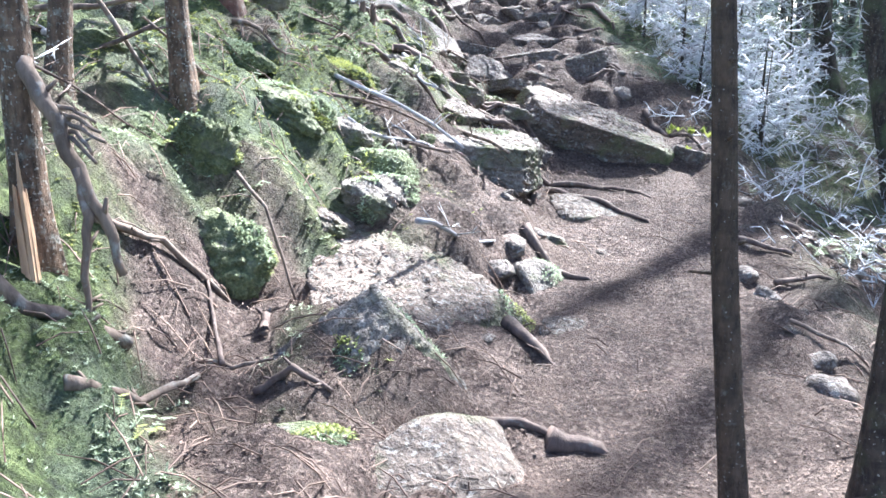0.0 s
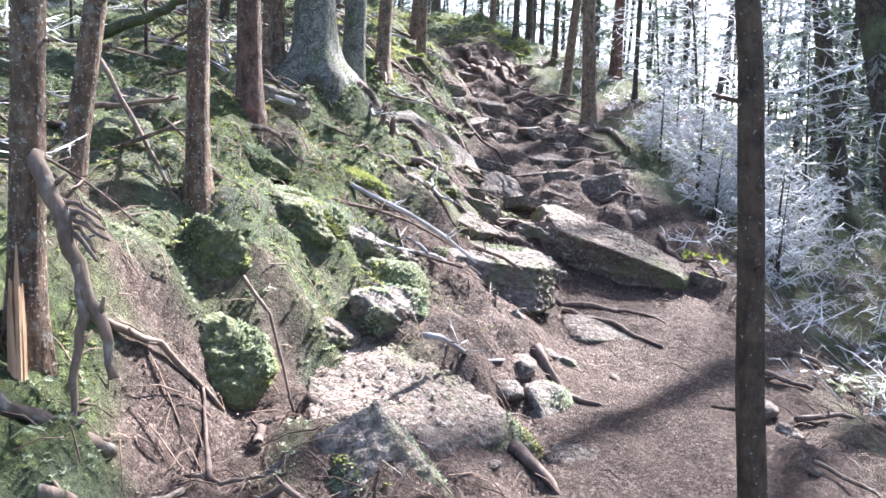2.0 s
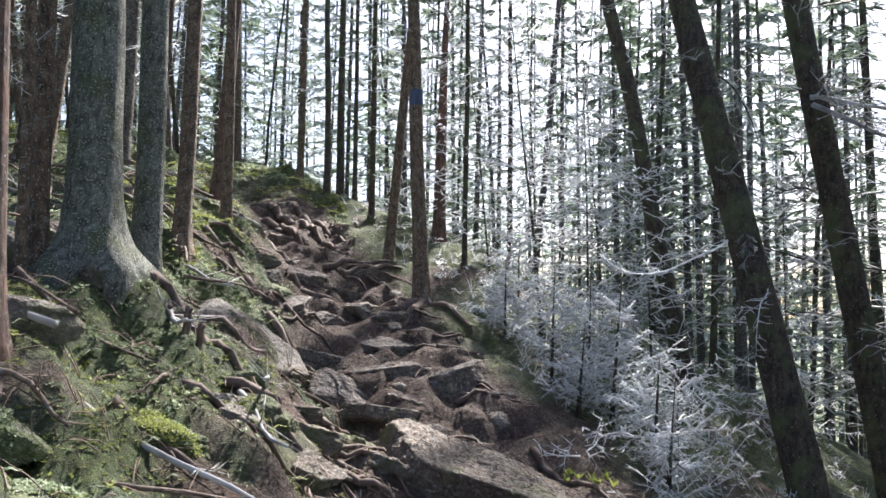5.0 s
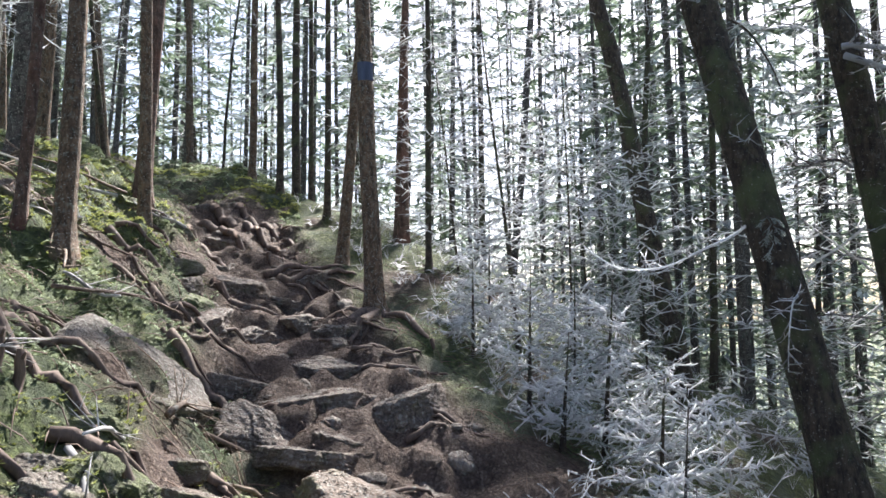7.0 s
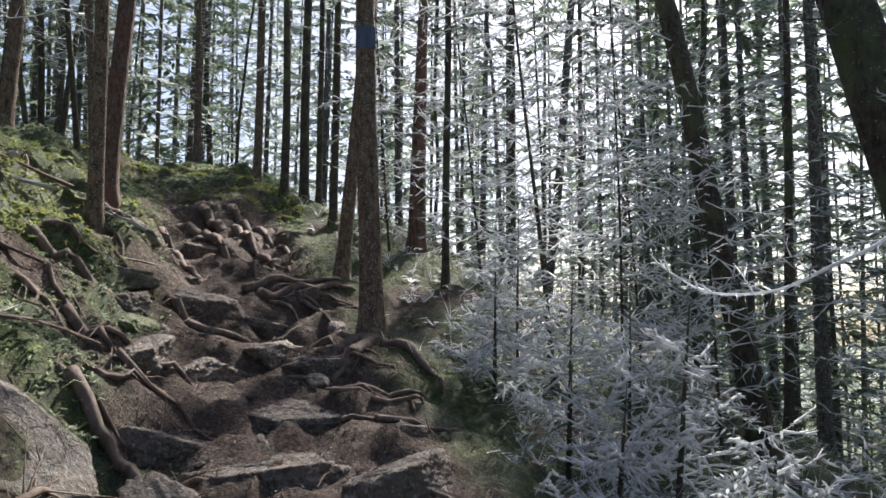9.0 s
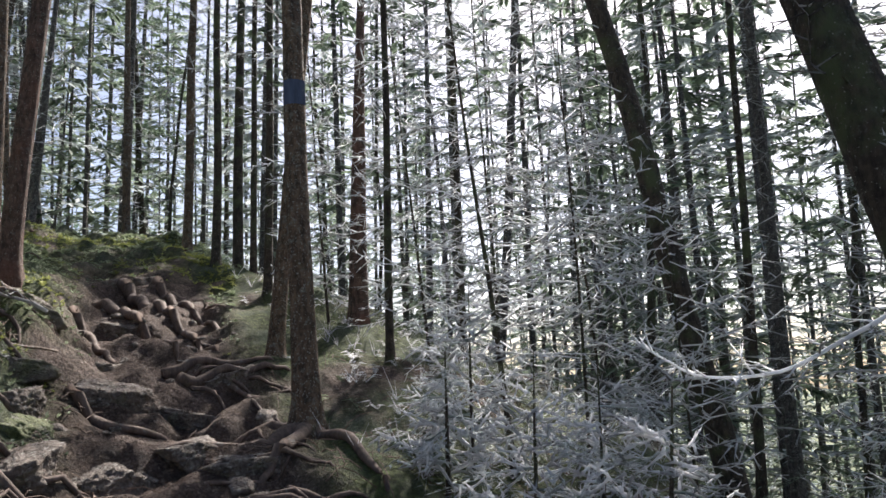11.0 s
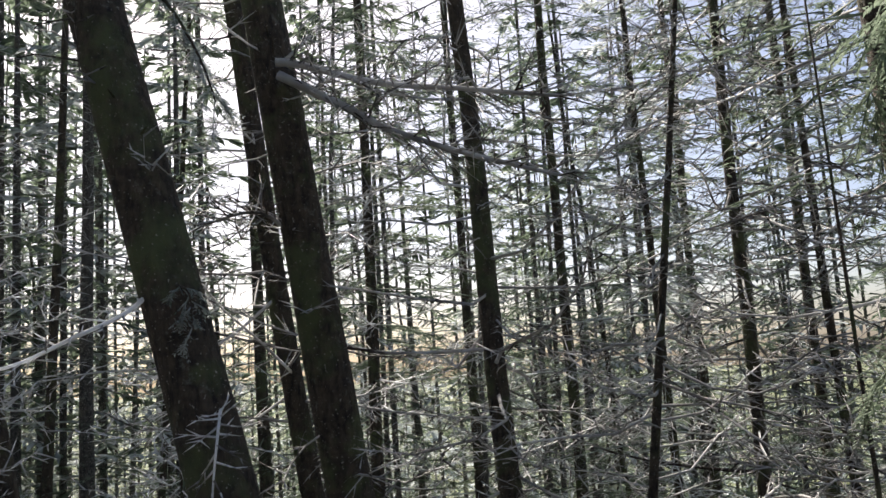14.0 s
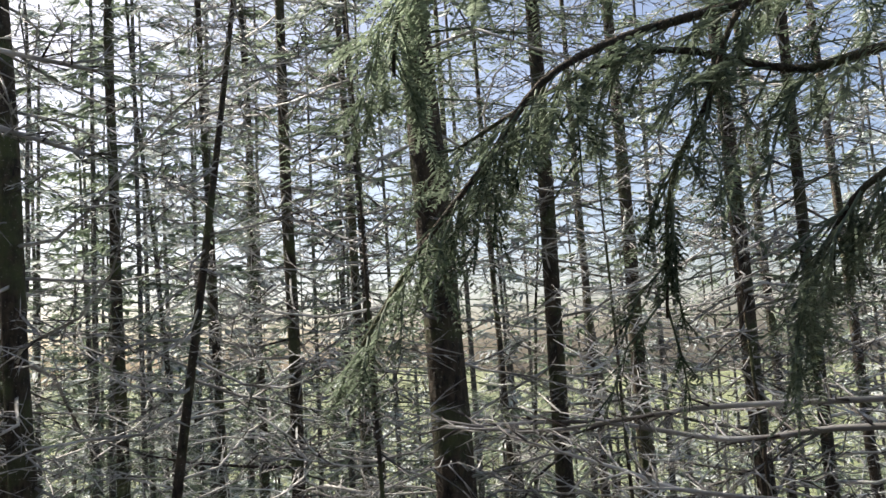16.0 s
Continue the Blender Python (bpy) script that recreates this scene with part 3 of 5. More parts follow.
def conifer(place, radius, height, slope=(0, 0), seed=1, bark=None, label="", twig=None, low=1.0, per_metre=7, reach=0.9, twigs=9, twig_len=0.26,
            crown=None, crown_from=6.0, crown_reach=1.2, crown_sprays=9, twig_r=0.0055, sides=10, bend=0.03, flare=0.7, stubs=0, category="tree", fine=True, crown_step=0.3, top=None, split=False, rise=(-0.3, 0.42), crown_pairs=6, group=""):
    rng = random.Random(seed)
    x, y = place[0], place[1]
    tree = base_empty("conifer_tree", (x, y, ground(x, y)), label, category, group)
    s, line, radii = trunk_soup(radius, height, slope, seed, sides, bend, flare)
    for _ in range(stubs):
        z, az = rng.uniform(0.5, 5.0), rng.uniform(0, 6.3)
        o = at_height(line, z)
        dv = Vector((math.cos(az), math.sin(az), rng.uniform(-0.1, 0.5)))
        st = Soup()
        st.tube([o + dv * radius * 0.6, o + dv * (radius + rng.uniform(0.015, 0.08))], [0.008, 0.005], 5)
        part("branch_stub", st, bark, tree)
    part("trunk", s, bark, tree)
    if twig and per_metre:
        b = Soup()
        z, az = low, rng.uniform(0, 6)
        stop = top or min(height * 0.96, 9.0)
        while z < stop:
            az += 2.4 + rng.uniform(-0.5, 0.5)
            u = z / height
            ln = reach * rng.uniform(0.35, 1.15) * (1.05 - 0.7 * u)
            bare_branch(b, rng, at_height(line, z), az, ln, rng.uniform(*rise), max(0.005, 0.0085 * ln), max(3, int(twigs * ln / reach)), twig_len, twig_r, fine)
            if split:
                part("branch", b, twig, tree)
                b = Soup()
            z += rng.uniform(0.5, 1.5) / per_metre
        if not split:
            tagged(part("branchwork", b, twig, tree, "bare frosted side branches" if twig in (FROST, RIME) else ""), kind="stuff")
    if crown:
        c = Soup()
        z, az = crown_from, rng.uniform(0, 6)
        while z < height:
            az += 2.4 + rng.uniform(-0.4, 0.4)
            u = (z - crown_from) / max(0.1, height - crown_from)
            ln = crown_reach * rng.uniform(0.6, 1.1) * (1.0 - 0.75 * u)
            green_branch(c, rng, at_height(line, z), az, ln, rng.uniform(0.05, 0.4), 0.01, max(4, int(crown_sprays * ln / crown_reach)), 0.38, 0.075, crown_pairs)
            z += crown_step * rng.uniform(0.5, 1.5)
        tagged(part("crown", c, crown, tree, "frosted needle crown" if crown is NEEDLE_FROST else ""), kind="stuff")
    return tree


LEFT = "slender brown conifer trunk with lichen flecks on the mossy bank"
conifer((-1.40, 2.80), 0.056, 11, (0.01, 0.01), 11, BARK, "brown conifer trunk with broken lower limb on the bank", TWIG_DARK, 1.6, 3, 0.7, stubs=30, crown=NEEDLE, crown_from=6, sides=14)
conifer((-1.65, 3.66), 0.049, 10, (0.11, 0.06), 12, BARK, LEFT, TWIG_DARK, 2.2, 3, 0.7, stubs=24, crown=NEEDLE, crown_from=6, sides=14)
conifer((-2.0, 3.95), 0.055, 10, (0.0, 0.03), 13, BARK, LEFT, TWIG_DARK, 1.2, 4, 0.9, stubs=10, crown=NEEDLE, crown_from=6)
conifer((-1.29, 4.24), 0.055, 11, (0.0, 0.02), 14, BARK, LEFT, TWIG_DARK, 3.0, 3, 0.7, stubs=34, crown=NEEDLE, crown_from=6.5, sides=14)
conifer((-1.34, 5.46), 0.075, 12, (-0.01, -0.02), 15, BARK_RED, "reddish-brown conifer trunk on the mossy bank", TWIG_DARK, 3.0, 3, 0.7, stubs=20, crown=NEEDLE, crown_from=6.5, sides=14)
conifer((-1.54, 6.75), 0.035, 10, (0, 0), 16, BARK, LEFT, TWIG_DARK, 1.2, 4, 0.7, crown=NEEDLE)
conifer((-1.49, 6.95), 0.06, 11, (0, 0), 17, BARK, LEFT, TWIG_DARK, 2.5, 3, 0.8, crown=NEEDLE)
conifer((-1.22, 7.1), 0.17, 14, (-0.01, 0.03), 18, BARK_PALE, "thick pale lichen-covered old tree with flared roots", TWIG_DARK, 3.5, 4, 1.2, crown=NEEDLE_FROST, sides=20, flare=1.1)
conifer((-0.95, 7.45), 0.10, 13, (0.0, 0.05), 19, BARK_PALE, "pale lichen-covered trunk beside an old tree", TWIG_DARK, 3.0, 4, 1.0, crown=NEEDLE_FROST, sides=16, flare=1.0)
conifer((-1.14, 9.25), 0.045, 11, (0.06, 0.0), 20, BARK_RED, LEFT, TWIG_DARK, 2.0, 3, 0.7, crown=NEEDLE)
conifer((-0.88, 9.35), 0.078, 12, (0.02, 0.1), 21, BARK, LEFT, TWIG_DARK, 3.0, 3, 0.8, stubs=16, crown=NEEDLE, sides=14)
conifer((-0.57, 11.7), 0.065, 12, (0.0, -0.03), 22, BARK, LEFT, TWIG_DARK, 3.0, 3, 0.8, stubs=16, crown=NEEDLE, sides=12)
conifer((-0.72, 12.9), 0.095, 13, (0.06, 0.05), 23, BARK_RED, LEFT, TWIG_DARK, 3.0, 3, 0.8, stubs=16, crown=NEEDLE, sides=12)
EDGE = "dark slender conifer at the trail's edge with frosted twigs"
marked = conifer(foot(1.59, 10.74, 1.99, (-0.02, 0.09)), 0.088, 13, (-0.02, 0.09), 24, BARK, "straight lichen-flecked conifer standing among roots at the trail's edge", TWIG_DARK, 3.2, 4, 0.9, stubs=14, crown=NEEDLE_FROST, sides=16, flare=0.9)
blaze = Soup()
for i in range(7):
    a = radians(-90 - 66 + 22 * i)
    for z in (2.28, 2.47):
        blaze.v.append(Vector((-0.02 * z + 0.084 * math.cos(a), 0.09 * z + 0.084 * math.sin(a), z)))
blaze.f = [(2 * i, 2 * i + 2, 2 * i + 3, 2 * i + 1) for i in range(6)]
part("painted_mark", blaze, PAINT_BLUE, marked, "faded blue paint band marking the trail")
conifer((1.5, 12.6), 0.07, 12, (0.09, 0.0), 25, BARK, EDGE, TWIG_DARK, 2.6, 4, 0.8, crown=NEEDLE_FROST)
conifer((1.27, 16.9), 0.075, 12, (0.01, 0.1), 26, BARK_DARK, EDGE, TWIG_DARK, 2.6, 4, 0.8, crown=NEEDLE_FROST)
conifer((0.98, 16.4), 0.06, 12, (0.0, 0.1), 27, BARK_DARK, EDGE, TWIG_DARK, 2.6, 4, 0.8, crown=NEEDLE_FROST)
conifer((1.56, 14.76), 0.05, 11, (0.01, 0.04), 28, BARK_DARK, EDGE, TWIG_DARK, 2.2, 4, 0.8, crown=NEEDLE_FROST)
conifer((1.45, 16.2), 0.045, 11, (0.01, 0.02), 29, BARK_DARK, EDGE, TWIG_DARK, 2.2, 4, 0.8, crown=NEEDLE_FROST)
conifer((2.42, 12.1), 0.036, 9, (0.0, -0.03), 30, BARK_DARK, EDGE, FROST, 1.2, 8, 0.8, crown=NEEDLE_FROST, crown_from=5.5)
conifer((2.39, 13.5), 0.10, 4.2, (0.02, 0.0), 31, BARK_RED, "broken reddish snag of a dead conifer", FROST, 1.0, 5, 0.8, flare=0.4)
conifer((3.5, 13.6), 0.045, 9, (0.0, 0.0), 32, BARK_DARK, EDGE, FROST, 0.8, 9, 1.0, crown=NEEDLE_FROST, crown_from=5.5)
conifer((2.95, 10.6), 0.022, 3.4, (-0.1, 0.0), 33, BARK_DARK, "thin bare sapling thick with white frost", FROST, 0.5, 16, 1.0, twigs=14)
LEAN = "thick dark mossy conifer leaning uphill on the slope below the trail"
lean_a = conifer(foot(4.99, 10.94, 0.61, (-0.12, 0.15)), 0.115, 14, (-0.12, 0.15), 40, BARK_DARK, LEAN, FROST, 1.2, 8, 1.2, twigs=12, crown=NEEDLE_FROST, crown_from=9, crown_reach=1.3, sides=16, bend=0.12, twig_r=0.007)
lean_b = conifer(foot(3.94, 7.18, 0.28, (-0.12, 0.22)), 0.15, 15, (-0.12, 0.22), 41, BARK_DARK, LEAN, TWIG_DARK, 2.6, 4, 0.7, crown=NEEDLE_FROST, crown_from=6.0, crown_reach=1.9, crown_step=0.22, crown_sprays=10, sides=20, bend=0.02, stubs=12, split=True, top=5.5)
lean_c = conifer(foot(5.05, 7.57, -0.17, (-0.16, 0.05)), 0.135, 15, (-0.16, 0.05), 42, BARK_DARK, LEAN, TWIG_DARK, 1.8, 6, 1.2, twigs=14, crown=NEEDLE_FROST, crown_from=6.5, crown_reach=1.8, crown_step=0.24, crown_sprays=10, sides=20, bend=0.03, stubs=10, split=True, top=6.5)
conifer((5.9, 8.6), 0.085, 15, (-0.14, 0.05), 43, BARK_DARK, LEAN, TWIG_DARK, 1.4, 9, 1.6, twigs=16, crown=NEEDLE_FROST, crown_reach=2.2, crown_step=0.14, crown_sprays=11, sides=14)
SLOPE = "dark mossy conifer with level bare branches on the slope"
conifer(foot(5.95, 7.26, -0.74, (0.07, 0.09)), 0.088, 13, (0.07, 0.09), 44, BARK_DARK, SLOPE, TWIG_DARK, 1.2, 15, 1.9, twigs=36, twig_len=0.28, twig_r=0.0045, crown=NEEDLE_FROST, sides=16, split=True, top=7.0)
conifer(foot(5.34, 6.56, -0.66, (0.06, -0.12)), 0.036, 5.6, (0.06, -0.12), 45, BARK_DARK, "thin dark bare sapling on the slope", TWIG_DARK, 0.8, 18, 1.5, twigs=30, twig_len=0.25, twig_r=0.0045, flare=0.3, split=True)
conifer((6.35, 4.91), 0.14, 14, (-0.02, 0.03), 46, BARK_DARK, "dark conifer trunk behind drooping green boughs", TWIG_DARK, 1.0, 12, 1.8, twigs=30, twig_len=0.27, twig_r=0.0045, crown=NEEDLE, crown_from=4.8, crown_reach=1.6, sides=16, crown_step=0.1, split=True, top=6.5)
conifer((7.8, 4.3), 0.085, 13, (-0.06, 0.0), 52, BARK_DARK, SLOPE, TWIG_DARK, 0.8, 16, 1.8, twigs=32, twig_len=0.27, twig_r=0.0045, crown=NEEDLE)
conifer((8.8, 3.55), 0.09, 13, (-0.02, 0.0), 53, BARK_DARK, SLOPE, TWIG_DARK, 0.8, 16, 1.8, twigs=32, twig_len=0.27, twig_r=0.0045, crown=NEEDLE, crown_from=5)
conifer((7.1, 3.0), 0.075, 13, (-0.03, 0.02), 54, BARK_DARK, SLOPE, TWIG_DARK, 0.8, 16, 1.8, twigs=32, twig_len=0.27, twig_r=0.0045, crown=NEEDLE, crown_from=5)
conifer((6.9, 2.75), 0.05, 13, (-0.03, 0.0), 55, BARK_DARK, SLOPE, TWIG_DARK, 0.8, 16, 1.8, twigs=32, twig_len=0.27, twig_r=0.0045, crown=NEEDLE, crown_from=5)
conifer((7.4, 6.2), 0.06, 12, (0.0, 0.0), 56, BARK_DARK, SLOPE, TWIG_DARK, 0.8, 17, 1.9, twigs=32, twig_len=0.27, twig_r=0.0045, crown=NEEDLE_FROST, crown_from=6)
for k, (x, y, r) in enumerate(((8.6, 5.7, 0.05), (9.6, 7.4, 0.06), (10.4, 4.6, 0.05), (9.2, 1.4, 0.07), (7.6, 9.6, 0.07), (5.8, 1.4, 0.04), (5.2, 5.2, 0.018), (6.0, 4.0, 0.02), (4.9, 3.6, 0.016))):
    conifer((x, y), r, 12 if r > 0.03 else 4.6, (-0.03 + 0.012 * (k % 5), 0.02), 500 + k, BARK_DARK, SLOPE if r > 0.03 else "thin dark bare sapling on the slope", (TWIG_DARK, FROST, TWIG_DARK)[k % 3], 0.8, 12, 1.5 if r > 0.03 else 0.9, twigs=26, twig_len=0.28, twig_r=0.005,
            crown=(None if r < 0.03 else (NEEDLE, NEEDLE_FROST)[k % 2]), crown_from=(2.2, 3.2, 8.0)[k % 3], crown_reach=2.0, crown_step=0.1, crown_sprays=12, sides=8)
for k, (x, y, h) in enumerate(((10.6, 6.2, 13), (11.4, 3.6, 12), (9.9, 8.6, 14), (12.6, 5.2, 14), (9.6, 0.4, 12), (11.2, 1.6, 13), (12.2, 7.8, 15), (10.8, 10.4, 14), (8.4, 11.8, 13))):
    conifer((x, y), 0.08, h, (-0.01, 0.01), 540 + k, BARK_DARK, "full green-grey fir with frosted needle sprays on the slope", None, crown=(NEEDLE, NEEDLE_FROST, NEEDLE)[k % 3], crown_from=1.2, crown_reach=2.4, crown_step=0.12, crown_sprays=13, crown_pairs=5, sides=8)
conifer((6.44, 12.95), 0.055, 11, (0.05, 0.02), 47, BARK_DARK, EDGE, TWIG_DARK, 1.4, 8, 1.0, twigs=12, crown=NEEDLE_FROST)
conifer((7.3, 13.5), 0.085, 12, (0.0, 0.0), 48, BARK_FAR, "grey conifer with thin frosted branches on the slope", TWIG_DARK, 1.6, 8, 1.1, twigs=12, crown=NEEDLE_FROST)
conifer((0.90, 2.40), 0.043, 6.5, (-0.095, 0.03), 49, BARK_SAP, "thin dark smooth sapling trunk beside the trail", None, sides=14, bend=0.07, flare=0.35, stubs=14)
conifer((1.33, 2.43), 0.05, 8, (0.07, 0.02), 50, BARK_DARK, "dark slender trunk beside the trail", None, sides=14, flare=0.4)
hang = conifer((3.5, 2.75), 0.12, 12, (0.0, 0.0), 51, BARK_DARK, "fir with long drooping green boughs beside the trail", TWIG_DARK, 3.0, 3, 0.8, crown=NEEDLE, crown_from=4.5, sides=14)


def bough(tree, pts, r, mat, kind, seed, n, size, name="bough", label=""):
    """A long limb along pts; kind 'needles': hanging fir sprays, 'twigs': bare frosted side twigs."""
    rng = random.Random(seed)
    s = Soup()
    base = tree.location
    pts = [Vector(p) - base for p in pts]
    fine = []
    for a, b, c, d in zip([pts[0]] + pts, pts, pts[1:], pts[2:] + [pts[-1]]):
        for k in range(4):
            u = k / 4
            fine.append(0.5 * ((2 * b) + (c - a) * u + (2 * a - 5 * b + 4 * c - d) * u * u + (3 * b - a - 3 * c + d) * u ** 3))
    fine.append(pts[-1])
    m = len(fine)
    s.tube(fine, [r * (1 - 0.7 * i / m) for i in range(m)], 6)
    main = part(name, s, BARK_DARK if kind == "needles" else mat, tree, label)
    f = Soup()
    for k in range(n):
        u = 0.1 + 0.9 * (k + rng.random()) / n
        i = min(int(u * (m - 1)), m - 2)
        p = fine[i].lerp(fine[i + 1], u * (m - 1) - i)
        t = (fine[i + 1] - fine[i]).normalized()
        a = t.cross(Vector((0, 0, 1))).normalized() * (1 if k % 2 else -1)
        if kind == "needles":
            d = (t * rng.uniform(0.2, 0.9) + a * rng.uniform(0.2, 1.0) + Vector((0, 0, rng.uniform(-0.8, 0.1)))).normalized()
            ln = size * rng.uniform(0.5, 1.4)
            mid = p + d * ln * 0.5
            q = mid + (d + Vector((0, 0, -0.8))).normalized() * ln * 0.5
            f.tube([p, mid, q], [0.0035, 0.0028, 0.0016], 3, cap=False)
            tips = [(mid, q)]
            for h in range(7):
                w = p.lerp(mid, rng.uniform(0.2, 1.0)) if h % 2 else mid.lerp(q, rng.uniform(0.0, 0.7))
                e = (d + Vector((rng.uniform(-0.9, 0.9), rng.uniform(-0.9, 0.9), rng.uniform(-0.8, 0.1)))).normalized()
                tips.append((w, w + e * ln * rng.uniform(0.25, 0.55)))
            for o, e in tips:
                f.spike(o, e, 0.0022)
                g = (e - o).normalized()
                b = g.cross(Vector((0.2, 0.1, 1))).normalized()
                cnt = max(4, int((e - o).length / 0.0105))
                for j in range(cnt):
                    w = o.lerp(e, 0.1 + 0.9 * (j + rng.random()) / cnt)
                    for sg in (1, -1):
                        f.leaf(w, w + (b * sg + g * 0.5 + Vector((0, 0, rng.uniform(-0.25, 0.2)))).normalized() * rng.uniform(0.018, 0.027), 0.0036)
        else:
            d = (t * rng.uniform(0.2, 0.9) + a * rng.uniform(0.3, 1.0) + Vector((0, 0, rng.uniform(-0.3, 0.6)))).normalized()
            ln = size * rng.uniform(0.4, 1.2)
            f.spike(p, p + d * ln, 0.006)
            for h in range(3):
                o = p + d * ln * rng.uniform(0.3, 0.8)
                f.spike(o, o + (d + Vector((rng.uniform(-1, 1), rng.uniform(-1, 1), rng.uniform(-0.5, 0.6)))).normalized() * ln * 0.4, 0.0045)
    tagged(part("foliage" if kind == "needles" else "twigwork", f, mat, main), kind="stuff")


bough(lean_b, ((3.42, 7.62, 3.9), (3.45, 7.45, 3.75), (3.5, 7.32, 3.5), (3.52, 7.25, 3.3)), 0.01, NEEDLE_FROST, "needles", 20, 16, 0.16)
bough(lean_b, ((3.6, 7.6, 2.62), (3.52, 7.42, 2.56), (3.5, 7.38, 2.42)), 0.007, NEEDLE_FROST, "needles", 21, 8, 0.1)
bough(lean_b, ((3.7, 7.45, 2.1), (3.55, 7.3, 2.05), (3.5, 7.28, 1.85), (3.5, 7.3, 1.65)), 0.008, FROST, "twigs", 22, 20, 0.16, "branch")
root_at = (3.5, 2.78, 3.05)
bough(hang, (root_at, (3.45, 3.6, 3.05), (3.43, 4.0, 2.96), (3.42, 4.32, 2.89), (3.38, 4.53, 2.78), (3.38, 4.68, 2.59), (3.36, 4.85, 2.39), (3.3, 4.99, 2.17)), 0.016, NEEDLE, "needles", 1, 46, 0.3)
bough(hang, (root_at, (3.29, 3.76, 2.77), (3.37, 3.94, 2.76), (3.42, 4.22, 2.85), (3.47, 4.47, 2.8), (3.5, 4.75, 2.66)), 0.014, NEEDLE, "needles", 2, 30, 0.28)
bough(hang, ((3.5, 2.78, 2.75), (3.2, 3.5, 2.6), (3.09, 3.88, 2.45), (3.14, 3.97, 2.35), (3.17, 4.04, 2.22)), 0.012, NEEDLE, "needles", 3, 34, 0.26)
bough(hang, ((3.5, 2.78, 3.0), (3.36, 3.7, 3.05), (3.34, 4.03, 2.93), (3.34, 4.15, 2.69), (3.31, 4.26, 2.49), (3.34, 4.29, 2.19)), 0.012, NEEDLE, "needles", 4, 30, 0.24)
bough(hang, ((3.5, 2.78, 3.3), (3.44, 4.0, 3.3), (3.40, 4.6, 3.2), (3.41, 4.85, 3.05), (3.45, 4.9, 2.85)), 0.014, NEEDLE, "needles", 5, 40, 0.26)
bough(hang, ((3.5, 2.78, 1.8), (3.95, 3.58, 1.85), (4.08, 3.98, 1.82), (4.16, 4.4, 1.89), (4.26, 4.9, 1.89)), 0.014, TWIG_DARK, "twigs", 6, 24, 0.3, "branch")
bough(hang, ((3.5, 2.78, 1.95), (3.88, 3.97, 1.94), (3.94, 4.25, 1.92), (4.06, 4.59, 1.88), (4.16, 4.8, 1.9)), 0.011, TWIG_DARK, "twigs", 7, 20, 0.25, "branch")
bough(hang, ((3.5, 2.78, 1.6), (3.86, 4.05, 1.69), (3.93, 4.35, 1.77), (3.97, 4.67, 1.88)), 0.010, TWIG_DARK, "twigs", 8, 18, 0.25, "branch")
bough(lean_b, ((3.62, 7.74, 2.62), (3.42, 7.68, 2.5), (3.17, 7.65, 2.4), (2.95, 7.71, 2.3), (2.73, 7.84, 2.29), (2.61, 7.91, 2.36), (2.52, 7.95, 2.43)), 0.011, FROST, "twigs", 9, 26, 0.16, "branch", "long frosted branch curving up at its tip")
bough(lean_c, ((4.28, 7.64, 3.78), (4.33, 7.54, 3.76), (4.43, 7.12, 3.59), (4.48, 6.67, 3.47), (4.49, 6.2, 3.33)), 0.024, TWIG_DARK, "twigs", 10, 60, 0.42, "branch", "long dark bare branch")
bough(lean_c, ((4.3, 7.64, 3.72), (4.43, 7.35, 3.53), (4.51, 7.11, 3.37), (4.56, 6.7, 3.18), (4.56, 6.27, 3.01)), 0.026, TWIG_DARK, "twigs", 11, 60, 0.42, "branch", "long dark bare branch")
bough(lean_c, ((4.56, 7.76, 2.9), (4.34, 7.83, 3.05), (4.1, 7.96, 2.98)), 0.014, TWIG_DARK, "twigs", 12, 24, 0.25, "branch")


